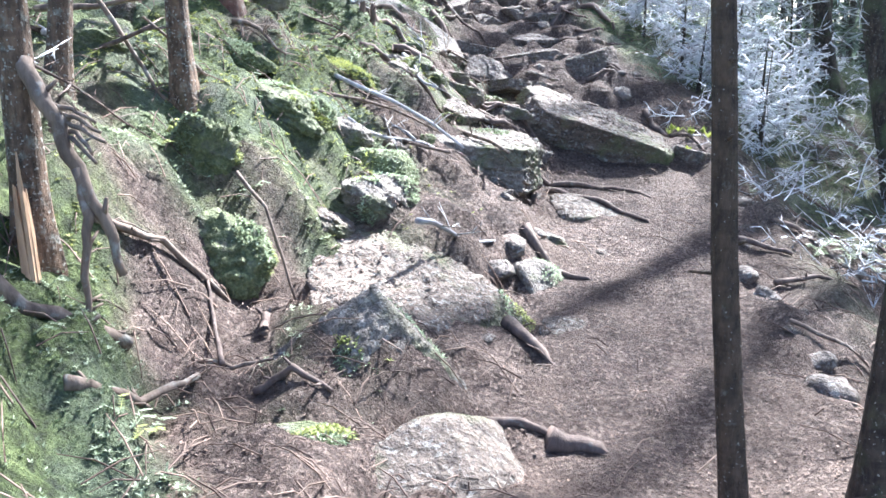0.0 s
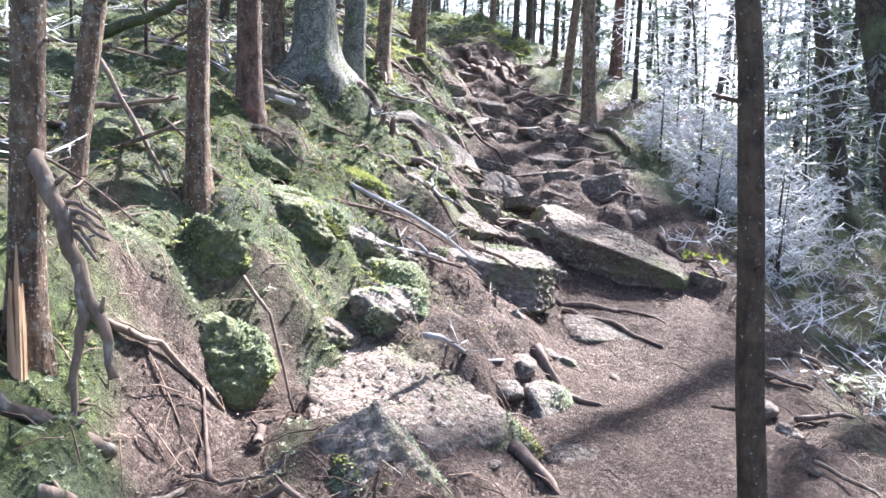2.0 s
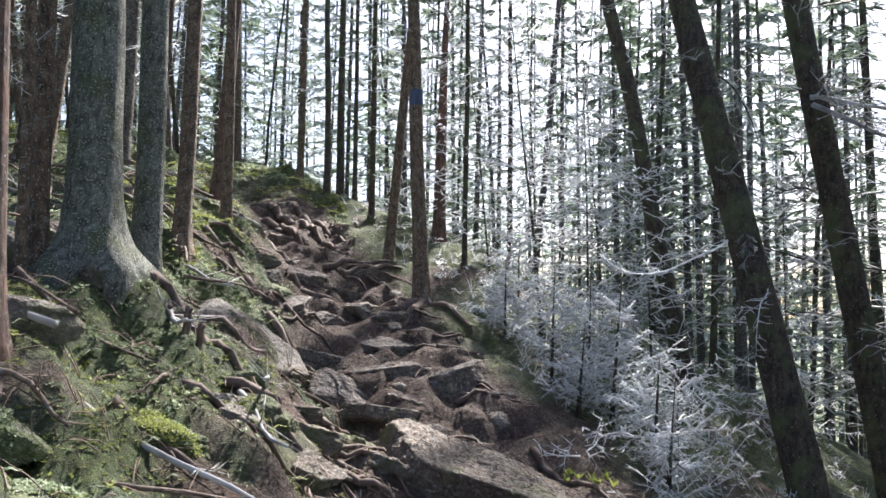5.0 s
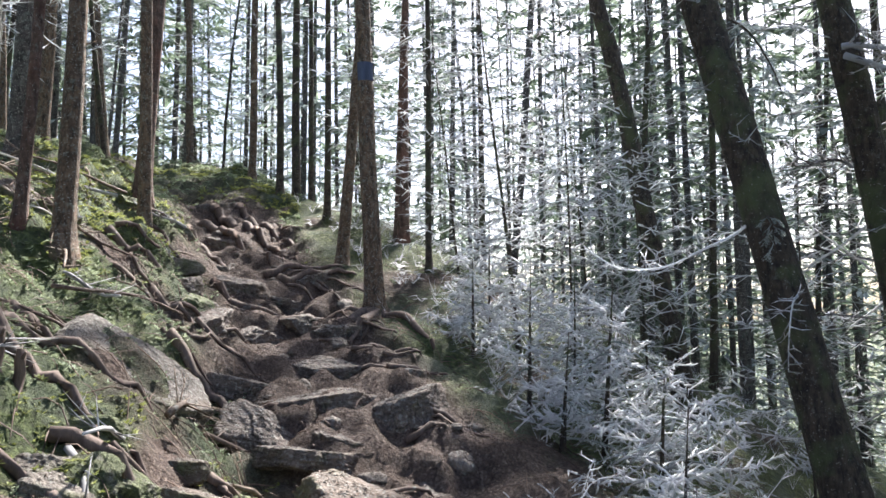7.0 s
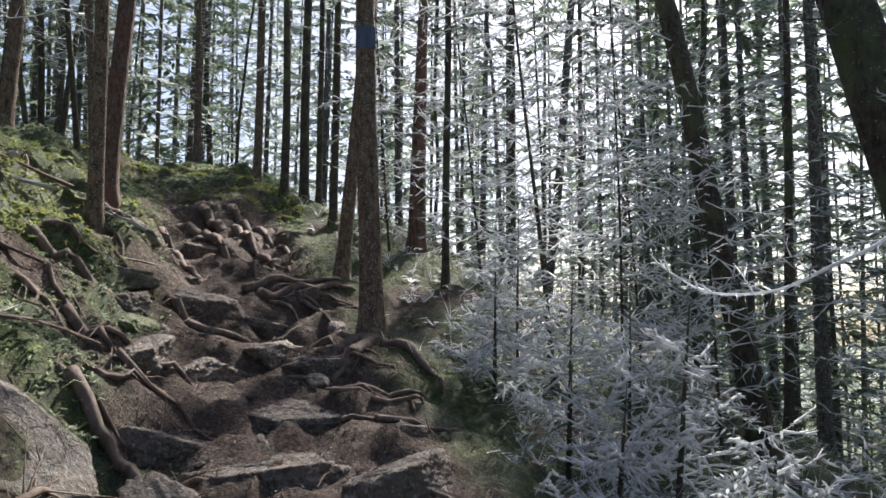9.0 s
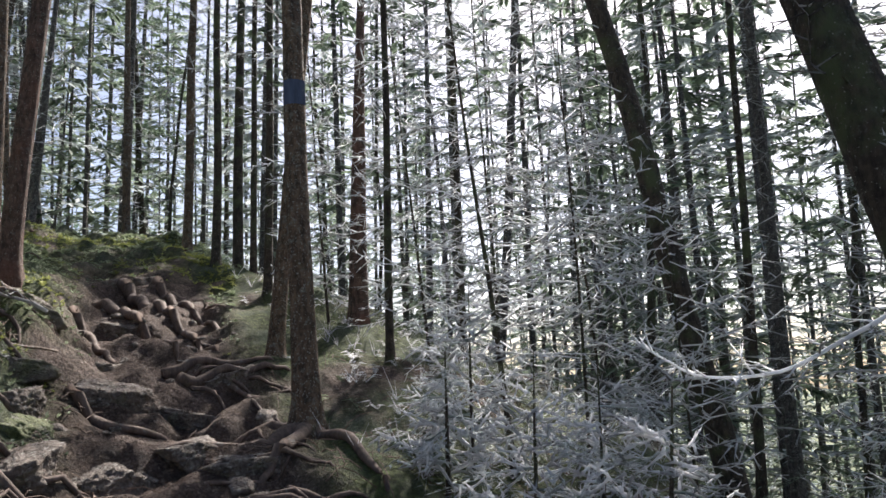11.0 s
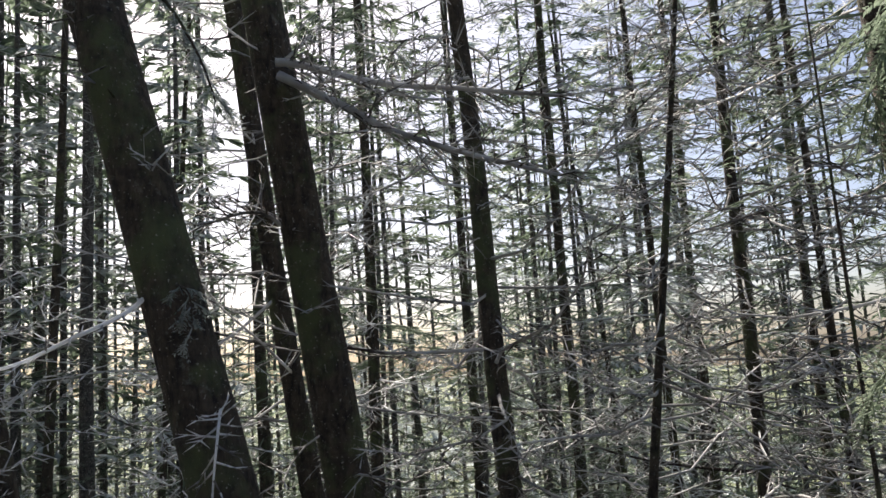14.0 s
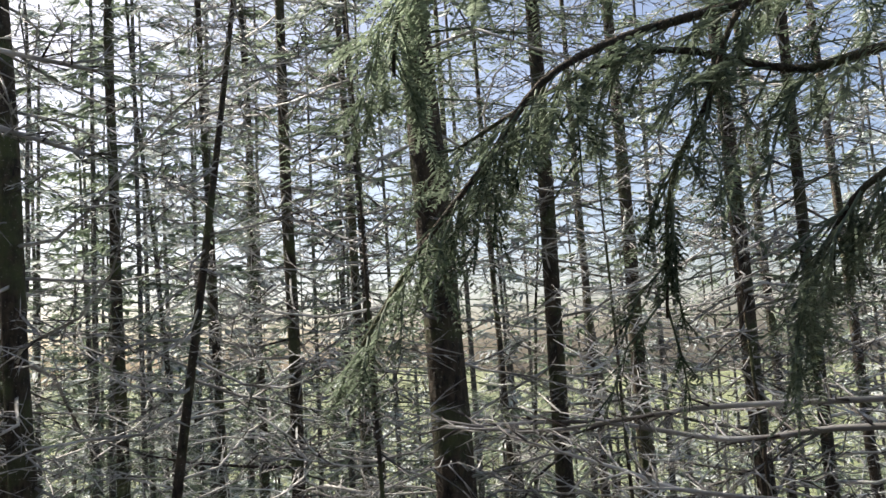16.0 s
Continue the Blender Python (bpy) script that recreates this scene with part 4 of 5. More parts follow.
# ---- forest all round ----
def forest():
    FOREST = "slender forest conifer with bare frosted lower branches"
    rnd = random.Random(5)
    bank_kinds, slope_kinds = [], []
    for k in range(6):
        bank_kinds.append(conifer((-34 - 2 * k, -30), 0.045 + 0.012 * (k % 5), 11 + k % 4, (rnd.uniform(-0.03, 0.03), rnd.uniform(-0.03, 0.03)), 200 + k, (BARK_FAR, BARK, BARK_DARK)[k % 3],
                                  FOREST, (TWIG_DARK, FROST)[k % 2], 1.0 + 0.4 * (k % 3), 8, 0.9, twigs=8, twig_len=0.3, twig_r=0.0075, crown=(NEEDLE, NEEDLE_FROST)[k % 2], crown_from=5.5 + 0.7 * (k % 3),
                                  crown_step=0.2, crown_reach=1.7, crown_sprays=8, sides=8, fine=k % 2 == 0, top=5.0, crown_pairs=4, group="forest trees"))
    for k in range(8):
        slope_kinds.append(conifer((-34 - 2 * k, -34), 0.045 + 0.012 * (k % 5), 12 + k % 4, (rnd.uniform(-0.03, 0.03), rnd.uniform(-0.03, 0.03)), 300 + k, (BARK_DARK, BARK_FAR, BARK_DARK)[k % 3],
                                   FOREST, (FROST, TWIG_DARK, FROST, FROST)[k % 4], 0.6, 9.5, 1.35, twigs=12, twig_len=0.36, twig_r=0.0075, crown=(NEEDLE_FROST, NEEDLE)[k % 4 == 3], crown_from=(8.0, 8.5, 9.0, 3.5)[k % 4],
                                   crown_step=0.36, crown_reach=1.6, crown_sprays=8, sides=8, fine=k % 2 == 0, bend=0.1, top=8.0, crown_pairs=4, group="forest trees"))
    taken = [(o.location.x, o.location.y) for o in scene.objects if o.name.startswith("conifer_tree")]
    rng = random.Random(77)
    count = 0
    for tries in range(12000):
        if count >= 160:
            break
        az, dist = radians(rng.uniform(-52, 135)), 3.0 + 27 * rng.random() ** 0.8
        x, y = 1.0 + dist * math.sin(az), 4.5 + dist * math.cos(az)
        d = x - soft_keys(y, TRAIL_X)
        if y < 17 and -1.7 < d < 2.0 or y >= 17 and abs(d) < 0.7 or y < 2.0 and x < 3:
            continue
        if d > 0 and dist < 7.0 or d < 0 and dist < 4.0 or (x < 0 and y < 5.2 and x > -2.4):
            continue
        gap = 0.55 + 0.02 * dist if d < 1.0 else 2.1 + 0.05 * dist
        if any((x - a) ** 2 + (y - b) ** 2 < gap * gap for a, b in taken):
            continue
        taken.append((x, y))
        sc = rng.uniform(0.8, 1.2)
        copy_thing(rng.choice(bank_kinds if d < 1.0 else slope_kinds), pose(x, y, ground(x, y), rng.uniform(-7, 7), rng.uniform(-7, 7), rng.uniform(0, 360)) @ Matrix.Diagonal((sc, sc, sc, 1)))
        count += 1
    # trees behind the walker, which close the wood
    for k in range(22):
        a, r = radians(120 + 180 * (k + rng.random()) / 22), rng.uniform(5, 16)
        x, y = 1 + r * math.sin(a), r * math.cos(a) - 1
        copy_thing(rng.choice(bank_kinds), pose(x, y, ground(x, y), 0, 0, rng.uniform(0, 360)))


forest()


def far_tree(s, w, rng, o, h, reach, trunk, step, leaves, leaf_len, leaf_w, low):
    w.tube([o, o + Vector((rng.uniform(-0.4, 0.4), rng.uniform(-0.4, 0.4), h))], [trunk, 0.02], 5, cap=False)
    z, a0 = low, rng.uniform(0, 6)
    while z < h:
        a0 += 2.4 + rng.uniform(-0.5, 0.5)
        ln = reach * (1.05 - z / h) * rng.uniform(0.5, 1.2)
        d = Vector((math.cos(a0), math.sin(a0), rng.uniform(-0.35, 0.1)))
        p = o + Vector((0, 0, z))
        q = p + d * ln
        s.spike(p, q, 0.02)
        side = Vector((-d.y, d.x, 0))
        for j in range(leaves):
            m = p.lerp(q, 0.15 + 0.85 * rng.random())
            s.leaf(m, m + (side * rng.choice((-1, 1)) * rng.uniform(0.3, 1) + d * 0.7 + Vector((0, 0, rng.uniform(-0.5, 0.1)))) * leaf_len * rng.uniform(0.4, 1.2), leaf_w)
        z += step * rng.uniform(0.6, 1.5)


def far_woods():
    """The wood farther off, in which single trees can no longer be counted."""
    rng = random.Random(9)
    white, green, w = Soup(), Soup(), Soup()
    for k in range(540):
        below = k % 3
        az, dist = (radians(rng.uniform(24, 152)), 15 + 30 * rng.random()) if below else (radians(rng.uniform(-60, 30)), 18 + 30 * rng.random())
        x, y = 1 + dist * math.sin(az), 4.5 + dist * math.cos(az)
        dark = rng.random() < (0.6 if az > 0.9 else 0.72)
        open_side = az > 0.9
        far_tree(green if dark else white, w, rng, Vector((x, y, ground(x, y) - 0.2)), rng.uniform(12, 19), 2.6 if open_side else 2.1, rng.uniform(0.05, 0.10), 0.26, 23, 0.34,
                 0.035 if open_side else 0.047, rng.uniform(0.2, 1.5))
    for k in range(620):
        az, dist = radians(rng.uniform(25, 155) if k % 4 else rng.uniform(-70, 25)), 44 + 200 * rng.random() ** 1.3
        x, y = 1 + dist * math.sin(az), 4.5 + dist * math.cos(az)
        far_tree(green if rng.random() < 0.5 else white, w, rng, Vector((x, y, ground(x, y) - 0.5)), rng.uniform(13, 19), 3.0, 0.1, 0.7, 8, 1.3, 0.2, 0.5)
    far = base_empty("far_woods", (0, 0, 0), "distant frosted conifer wood on the hillside", "woods")
    far["kind"] = "stuff"
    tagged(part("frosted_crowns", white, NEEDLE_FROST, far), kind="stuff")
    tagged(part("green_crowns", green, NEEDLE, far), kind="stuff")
    tagged(part("trunks", w, BARK_FAR, far), kind="stuff")


far_woods()


# ---- loose stones on the trail ----
def loose_stones():
    rng = random.Random(31)
    kinds = [rock((-30, -38 - k, ground(-30, -38 - k)), (0.2, 0.16, 0.13), (0, 0, 0), 700 + k, ROCK_BARE, "small brown-grey stone half sunk in the trail", level=3, rough=1.6, group="small stones in the trail") for k in range(5)]
    for k in range(110):
        y = 3.0 + 11.0 * rng.random() ** 0.7
        x = soft_keys(y, TRAIL_X) + (rng.uniform(-0.75, 0.7) if y > 6.5 else rng.choice((-1, 1)) * rng.uniform(0.5, 0.85))
        sc = rng.uniform(0.35, 1.5 - 0.07 * max(0, y - 5))
        copy_thing(rng.choice(kinds), pose(x, y, ground(x, y) - 0.01 * sc, rng.uniform(-20, 20), rng.uniform(-20, 20), rng.uniform(0, 360)) @ Matrix.Diagonal((sc, sc, sc * rng.uniform(0.6, 1.0), 1)))


loose_stones()


# ---- stones and dead wood on the bank ----
def bank_clutter():
    rng = random.Random(88)
    stones = [rock((-36 - k, -40, ground(-36 - k, -40)), (0.5, 0.42, 0.36), (0, 0, 0), 760 + k, (ROCK_MOSS, ROCK, ROCK_MOSS, ROCK_BROWN)[k], "mossy angular stone half sunk in the bank",
                   ((0, 0, 1, 0.6), (0.2, -1, 0.1, 0.7)), level=5, rough=1.6, facets=9, group="stones of the bank") for k in range(4)]
    for k in range(64):
        y = 3.0 + 10.5 * rng.random()
        x = soft_keys(y, TRAIL_X) - 0.75 - 2.4 * rng.random() ** 1.3
        if y < 4.3 or y < 6 and x > -0.9 or math.hypot(x + 1.0, y - 3.6) < 0.5 or math.hypot(x + 0.15, y - 8.0) < 0.95:
            continue
        sc = rng.uniform(0.3, 1.0)
        copy_thing(rng.choice(stones), pose(x, y, ground(x, y) - 0.06 * sc, rng.uniform(-18, 18), 20 + rng.uniform(-15, 15), rng.uniform(-60, 60)) @ Matrix.Diagonal((sc * 1.2, sc, sc, 1)))
    limbs = []
    for k in range(6):
        s = Soup()
        ln = 0.5 + 0.18 * k
        pts = [Vector((ln * (u - 0.5), 0.05 * ln * math.sin(3 * u + k), 0.03 + 0.04 * math.sin(5 * u + k))) for u in (0, 0.2, 0.4, 0.6, 0.8, 1.0)]
        s.tube(pts, [0.006 + 0.012 * (1 - i / 6) for i in range(6)], 6)
        for j in range(9):
            u = rng.uniform(0.1, 0.95) * 5
            i = min(int(u), 4)
            p = pts[i].lerp(pts[i + 1], u - i)
            d = Vector((rng.uniform(0.1, 0.9), rng.choice((-1, 1)) * rng.uniform(0.4, 1), rng.uniform(-0.1, 0.6))).normalized()
            q = p + d * rng.uniform(0.08, 0.3)
            s.spike(p, q, 0.0055)
            s.spike(p.lerp(q, 0.5), p.lerp(q, 0.5) + (d + Vector((rng.uniform(-1, 1), rng.uniform(-1, 1), 0.2))).normalized() * 0.09, 0.004)
        ob = new("dead_branch", s.mesh("dead_branch", (WOOD_DEAD, TWIG_DARK, WOOD_ROOT)[k % 3]))
        ob.matrix_world = pose(-36 - k, -42, ground(-36 - k, -42))
        limbs.append(tagged(ob, "dead twiggy branch fallen on the mossy bank", "branch", "dead branches on the bank"))
    for k in range(150):
        y = 2.6 + 9.5 * rng.random() ** 1.1
        x = soft_keys(y, TRAIL_X) - 0.95 - 3.4 * rng.random()
        if y < 5 and x > -1.0 and k % 3:
            continue
        sc = rng.uniform(0.5, 1.2) if y > 4.2 else rng.uniform(0.25, 0.5)
        slope = math.degrees(math.atan2(ground(x - 0.25, y) - ground(x + 0.25, y), 0.5))
        turn = rng.uniform(0, 360)
        copy_thing(rng.choice(limbs), pose(x, y, ground(x, y) + 0.02, 0, slope, 0) @ pose(0, 0, 0, rng.uniform(-20, 20), rng.uniform(-10, 4), turn) @ Matrix.Diagonal((sc, sc, sc, 1)))
    for k in range(84):
        y = 4.5 + (8 if k < 60 else 14) * rng.random()
        x = soft_keys(y, TRAIL_X) + (rng.choice((-1, 1)) if y > 8 else -1) * rng.uniform(0.55, 1.0) - 0.5
        if math.hypot(x, y - 8.1) < 0.9 or y < 6.2:
            continue
        a, ln = rng.uniform(-0.9, 0.5), rng.uniform(0.25, 0.8)
        pts = [(x + ln * u * math.cos(a) + 0.07 * math.sin(5 * u + k), y + ln * u * math.sin(a)) for u in (0, 0.33, 0.66, 1.0)]
        root(pts, rng.uniform(0.012, 0.03), seed=200 + k)


# ---- frosted thicket beside the trail ----
THICKET = "low fir sapling thickly coated with white frost"
for k, (x, y, h, rch) in enumerate(((2.3, 9.9, 0.85, 0.42), (2.55, 9.2, 0.95, 0.55), (2.85, 8.5, 1.1, 0.75), (3.05, 9.5, 1.1, 0.7), (2.85, 7.7, 0.85, 0.7), (2.5, 8.4, 0.55, 0.45), (2.6, 10.4, 1.0, 0.55), (3.25, 8.1, 0.85, 0.7), (2.65, 7.1, 0.5, 0.42))):
    conifer((x, y), 0.016 + 0.004 * (k % 3), h, (0.03 * (k % 3), -0.05), 400 + k, BARK_DARK, THICKET, RIME, 0.12, 26, rch, twigs=24, twig_len=0.19, twig_r=0.0105, flare=0.2, sides=6, top=h, rise=(0.1, 0.8),
            crown=NEEDLE_FROST, crown_from=0.1, crown_reach=rch * 0.85, crown_sprays=8, crown_step=0.13, category="sapling", group="frosted thicket")
# taller bare frosted saplings behind it
for k, (x, y, h) in enumerate(((3.5, 10.6, 3.4), (3.3, 11.8, 4.2), (4.3, 12.0, 4.4), (2.9, 12.6, 3.6), (5.6, 9.9, 3.6), (4.2, 10.4, 2.6), (2.1, 13.6, 3.4))):
    conifer((x, y), 0.015, h, (-0.03 * (k % 4), 0.02), 430 + k, BARK_DARK, "thin bare sapling thick with white frost", FROST, 0.4, 15, 1.15, twigs=20, twig_len=0.26, twig_r=0.0085, flare=0.2, sides=6, top=h, category="sapling", group="bare frosted saplings")


# ---- roots, logs and sticks ----
def root(pts, r, label="brown exposed tree root running over the ground", lift=0.75, mat=None, name="tree_root", category="root", seed=1):
    """A root or stick that follows the ground, half sunk into it."""
    s = Soup()
    line, radii = [], []
    n = len(pts)
    fine = []
    for (ax, ay), (bx, by) in zip(pts, pts[1:]):
        m = max(2, int(math.hypot(bx - ax, by - ay) / 0.07))
        fine += [(ax + (bx - ax) * k / m, ay + (by - ay) * k / m) for k in range(m)]
    fine.append(pts[-1])
    for i, (x, y) in enumerate(fine):
        u = i / (len(fine) - 1)
        rr = r * (1 - 0.7 * u) * (1 + 0.25 * noise.noise((i * 0.4, seed * 2.0, 1)))
        wx, wy = 0.05 * noise.noise((i * 0.25, seed * 3.3, 0)), 0.05 * noise.noise((i * 0.25, seed * 3.3, 9))
        sink = -0.06 if u > 0.93 else 0.0
        line.append((x + wx, y + wy, ground(x + wx, y + wy) + rr * lift + sink + 0.025 * noise.noise((i * 0.3, seed, 4))))
        radii.append(rr)
    s.tube(line, radii, 8)
    return tagged(new(name, s.mesh(name, mat or WOOD_ROOT)), label, category, "")


ROOTS = (
    (((-1.0, 7.15), (-0.62, 7.05), (-0.3, 6.85), (0.05, 6.7)), 0.045), (((-0.9, 7.3), (-0.5, 7.5), (-0.2, 7.4), (0.1, 7.6)), 0.035), (((-0.85, 5.7), (-0.55, 5.55), (-0.25, 5.45)), 0.03),
    (((-0.6, 6.2), (-0.2, 6.1), (0.15, 6.25)), 0.028), (((-0.35, 6.55), (0.1, 6.4), (0.5, 6.5)), 0.035), (((1.6, 10.7), (1.25, 10.45), (0.95, 10.5), (0.7, 10.3)), 0.06), (((1.6, 10.7), (1.4, 10.2), (1.25, 9.95)), 0.06),
    (((1.6, 10.7), (1.8, 10.3), (1.95, 9.8)), 0.05), (((1.6, 10.75), (1.2, 10.9), (0.8, 10.8)), 0.05), (((0.0, 14.9), (0.4, 14.1), (0.8, 13.3), (1.1, 12.7)), 0.075), (((-0.2, 14.2), (0.3, 13.5), (0.6, 12.9), (0.75, 12.4)), 0.07),
    (((0.2, 15.2), (0.75, 14.2), (1.25, 13.3)), 0.06), (((-0.4, 13.4), (0.0, 12.9), (0.3, 12.3)), 0.06), (((0.75, 11.7), (1.1, 11.85), (1.6, 11.9)), 0.05), (((0.6, 12.0), (1.1, 12.15), (1.5, 12.1)), 0.05),
    (((0.7, 7.65), (1.2, 7.4), (1.8, 7.15)), 0.035), (((0.5, 7.35), (1.0, 7.45), (1.45, 7.7)), 0.03), (((0.72, 5.95), (1.05, 5.75), (1.4, 5.4)), 0.03), (((0.6, 6.1), (1.2, 6.05), (1.5, 5.8)), 0.025),
    (((0.45, 4.75), (0.62, 4.6), (0.88, 4.5)), 0.035), (((0.3, 3.75), (0.38, 3.6), (0.5, 3.45)), 0.04), (((-0.1, 9.0), (0.3, 8.7), (0.7, 8.45)), 0.045), (((-0.3, 9.7), (0.1, 9.5), (0.5, 9.55)), 0.04), (((0.1, 10.9), (0.5, 10.75), (0.9, 10.95)), 0.045),
    (((1.75, 7.4), (1.95, 6.9), (2.1, 6.5)), 0.03), (((0.1, 2.95), (0.35, 2.9), (0.62, 2.82)), 0.022), (((-1.0, 8.3), (-0.6, 8.0), (-0.25, 7.75)), 0.04), (((-0.75, 10.6), (-0.2, 10.3), (0.2, 10.4)), 0.045))
for k, (pts, r) in enumerate(ROOTS):
    root(pts, r, seed=k + 1)
root(((0.36, 2.84), (0.46, 2.86), (0.6, 2.78)), 0.055, "dark gnarled root stub sticking out of the trail", 0.5, seed=60)


def stick(pts, r, mat, label, name="fallen_branch", sides=8, seed=1, category="branch", taper=0.5):
    """A loose limb through given places, with a few broken side stubs."""
    rng = random.Random(seed)
    s = Soup()
    pts = [Vector(p) for p in pts]
    fine = []
    for a, b in zip(pts, pts[1:]):
        fine += [a.lerp(b, k / 4) + Vector((rng.uniform(-1, 1), rng.uniform(-1, 1), rng.uniform(-1, 1))) * r * 0.35 for k in range(4)]
    fine.append(pts[-1])
    s.tube(fine, [r * (1 - taper * i / (len(fine) - 1)) * rng.uniform(0.88, 1.1) for i in range(len(fine))], sides)
    for _ in range(3):
        i = rng.randrange(1, len(fine) - 1)
        d = Vector((rng.uniform(-1, 1), rng.uniform(-1, 1), rng.uniform(-0.2, 1))).normalized()
        s.tube([fine[i], fine[i] + d * r * rng.uniform(1.6, 3.5)], [r * 0.4, r * 0.22], 5)
    return tagged(new(name, s.mesh(name, mat)), label, category)


bank_clutter()
for k, (x, y, h) in enumerate(((-1.78, 2.95, 2.4), (-2.3, 3.6, 2.2), (-2.6, 5.0, 2.6), (-2.9, 6.4, 2.6), (-2.2, 6.0, 1.6))):
    conifer((x, y), 0.014, h, (0.04 * (k % 3) - 0.04, 0.03), 460 + k, BARK_DARK, "thin dead sapling with bare rimed twigs on the bank", (FROST, TWIG_DARK)[k % 2], 0.25, 12, 0.6, twigs=9, twig_len=0.2, twig_r=0.0055, flare=0.2, sides=6, top=h, category="sapling", group="dead saplings on the bank")
g = ground
stick(((-1.37, 2.78, 1.52), (-1.28, 2.74, 1.36), (-1.2, 2.74, 1.16), (-1.12, 2.72, 0.95), (-1.08, 2.72, 0.8)), 0.03, WOOD_DEAD, "pale broken limb hanging down against a trunk", seed=2)
stick(((-1.2, 2.74, 1.16), (-1.17, 2.7, 1.0), (-1.19, 2.68, 0.8), (-1.2, 2.68, g(-1.2, 2.68) - 0.05)), 0.02, WOOD_DEAD, "lichen-covered dead upright limb", seed=3)
for k in range(5):
    stick(((-1.3, 2.8, 1.36 - 0.02 * k), (-1.2 + 0.01 * (k % 2), 2.74, 1.35 - 0.025 * k), (-1.11 + 0.02 * (k % 3), 2.7 - 0.02 * k, 1.31 - 0.03 * k)), 0.011, WOOD_DEAD, "short dead side branch on a trunk", seed=10 + k)
stick(((-1.75, 2.42, g(-1.75, 2.42) + 0.05), (-1.31, 2.5, g(-1.31, 2.5) + 0.05), (-1.08, 2.7, g(-1.08, 2.7) + 0.03)), 0.03, WOOD_DEAD, "fallen bare log lying on the moss", "fallen_log", seed=4, category="log", taper=0.15)
stick(((-1.78, 4.25, 1.98), (-1.55, 4.2, 1.62), (-1.36, 4.15, g(-1.36, 4.15))), 0.016, WOOD_DEAD, "dead pole leaning on the bank", seed=5)
stick(((-2.1, 4.5, g(-2.1, 4.5) + 0.1), (-1.75, 4.4, g(-1.75, 4.4) + 0.16), (-1.45, 4.45, g(-1.45, 4.45) + 0.2)), 0.02, WOOD_DEAD, "pale dead branch lying on the bank", seed=6)
stick(((-0.94, 3.78, 1.0), (-0.8, 3.68, 0.86), (-0.66, 3.6, g(-0.66, 3.6) + 0.02)), 0.011, WOOD_DEAD, "thin dead stick leaning on a mossy stone", seed=7)
stick(((-2.4, 5.6, g(-2.4, 5.6) + 0.15), (-2.0, 5.5, g(-2.0, 5.5) + 0.35), (-1.75, 5.5, g(-1.75, 5.5) + 0.5)), 0.045, BARK_DARK, "dark fallen trunk propped among the trees", "fallen_log", seed=8, category="log")
for k, (x, y, a, ln) in enumerate(((-0.8, 2.95, 5, 0.3), (-0.55, 2.8, -8, 0.28), (-1.0, 2.55, 60, 0.5), (-0.9, 3.1, 110, 0.45), (-1.1, 3.2, 40, 0.5), (-0.75, 3.3, 95, 0.2), (1.8, 3.6, -40, 0.5), (2.1, 4.6, 20, 0.6), (2.3, 5.4, 130, 0.9), (2.6, 5.9, 140, 1.2), (2.9, 6.4, 125, 1.0), (1.9, 5.0, -30, 0.4), (2.2, 6.6, 60, 0.7), (3.2, 5.6, 100, 0.9), (-1.3, 4.9, 10, 0.4), (-1.2, 5.2, 100, 0.25))):
    c, sn = math.cos(radians(a)) * ln / 2, math.sin(radians(a)) * ln / 2
    stick(((x - c, y - sn, g(x - c, y - sn) + 0.02), (x, y, g(x, y) + 0.035), (x + c, y + sn, g(x + c, y + sn) + 0.015)), 0.012 + 0.006 * (k % 3), (WOOD_DEAD, WOOD_ROOT)[k % 2], "dead stick lying on the forest floor", seed=30 + k)


def broken_stake():
    """A splintered upright stump of pale wood."""
    rng = random.Random(4)
    x, y = -1.36, 2.66
    z = g(x, y) - 0.05
    stump = base_empty("broken_stump", (x, y, z), "splintered upright stump of pale orange wood", "stump")
    for k in range(8):
        s = Soup()
        a = k * 0.8
        o = Vector((0.02 * math.cos(a), 0.02 * math.sin(a), 0))
        t = o + Vector((rng.uniform(-0.012, 0.012), 0, rng.uniform(0.30, 0.46)))
        s.tube([o, o.lerp(t, 0.6), t], [0.011, 0.010, 0.003], 5)
        part("splinter", s, WOOD_SPLIT, stump, smoothed=False)


broken_stake()
for x, y in ((-0.62, 6.7), (-0.55, 6.75)):
    stick(((x, y, g(x, y) - 0.05), (x + 0.02, y, g(x, y) + 0.16)), 0.03, WOOD_ROOT, "short rotten stump on the bank", "rotten_stump", seed=70, category="stump", taper=0.3)


BRUSH = "tangle of white-rimed dead twigs on the ground"
for k, (x, y, sz) in enumerate(((2.35, 6.2, 0.5), (2.7, 6.6, 0.6), (2.9, 5.6, 0.6), (3.2, 6.2, 0.7), (2.5, 5.0, 0.4), (3.5, 5.2, 0.6), (2.75, 7.25, 0.55), (3.4, 7.0, 0.6), (2.1, 7.4, 0.35))):
    rng = random.Random(600 + k)
    heap = base_empty("brush_tangle", (x, y, g(x, y)), BRUSH, "brush", "rimed brush tangles")
    for j in range(7):
        s = Soup()
        bare_branch(s, rng, Vector((rng.gauss(0, 0.1), rng.gauss(0, 0.1), -0.02)), rng.uniform(0, 6.28), sz * rng.uniform(0.6, 1.2), rng.uniform(0.2, 0.9), 0.007, 9, 0.2, 0.005)
        part("twig", s, (FROST, FROST, TWIG_DARK)[j % 3], heap)


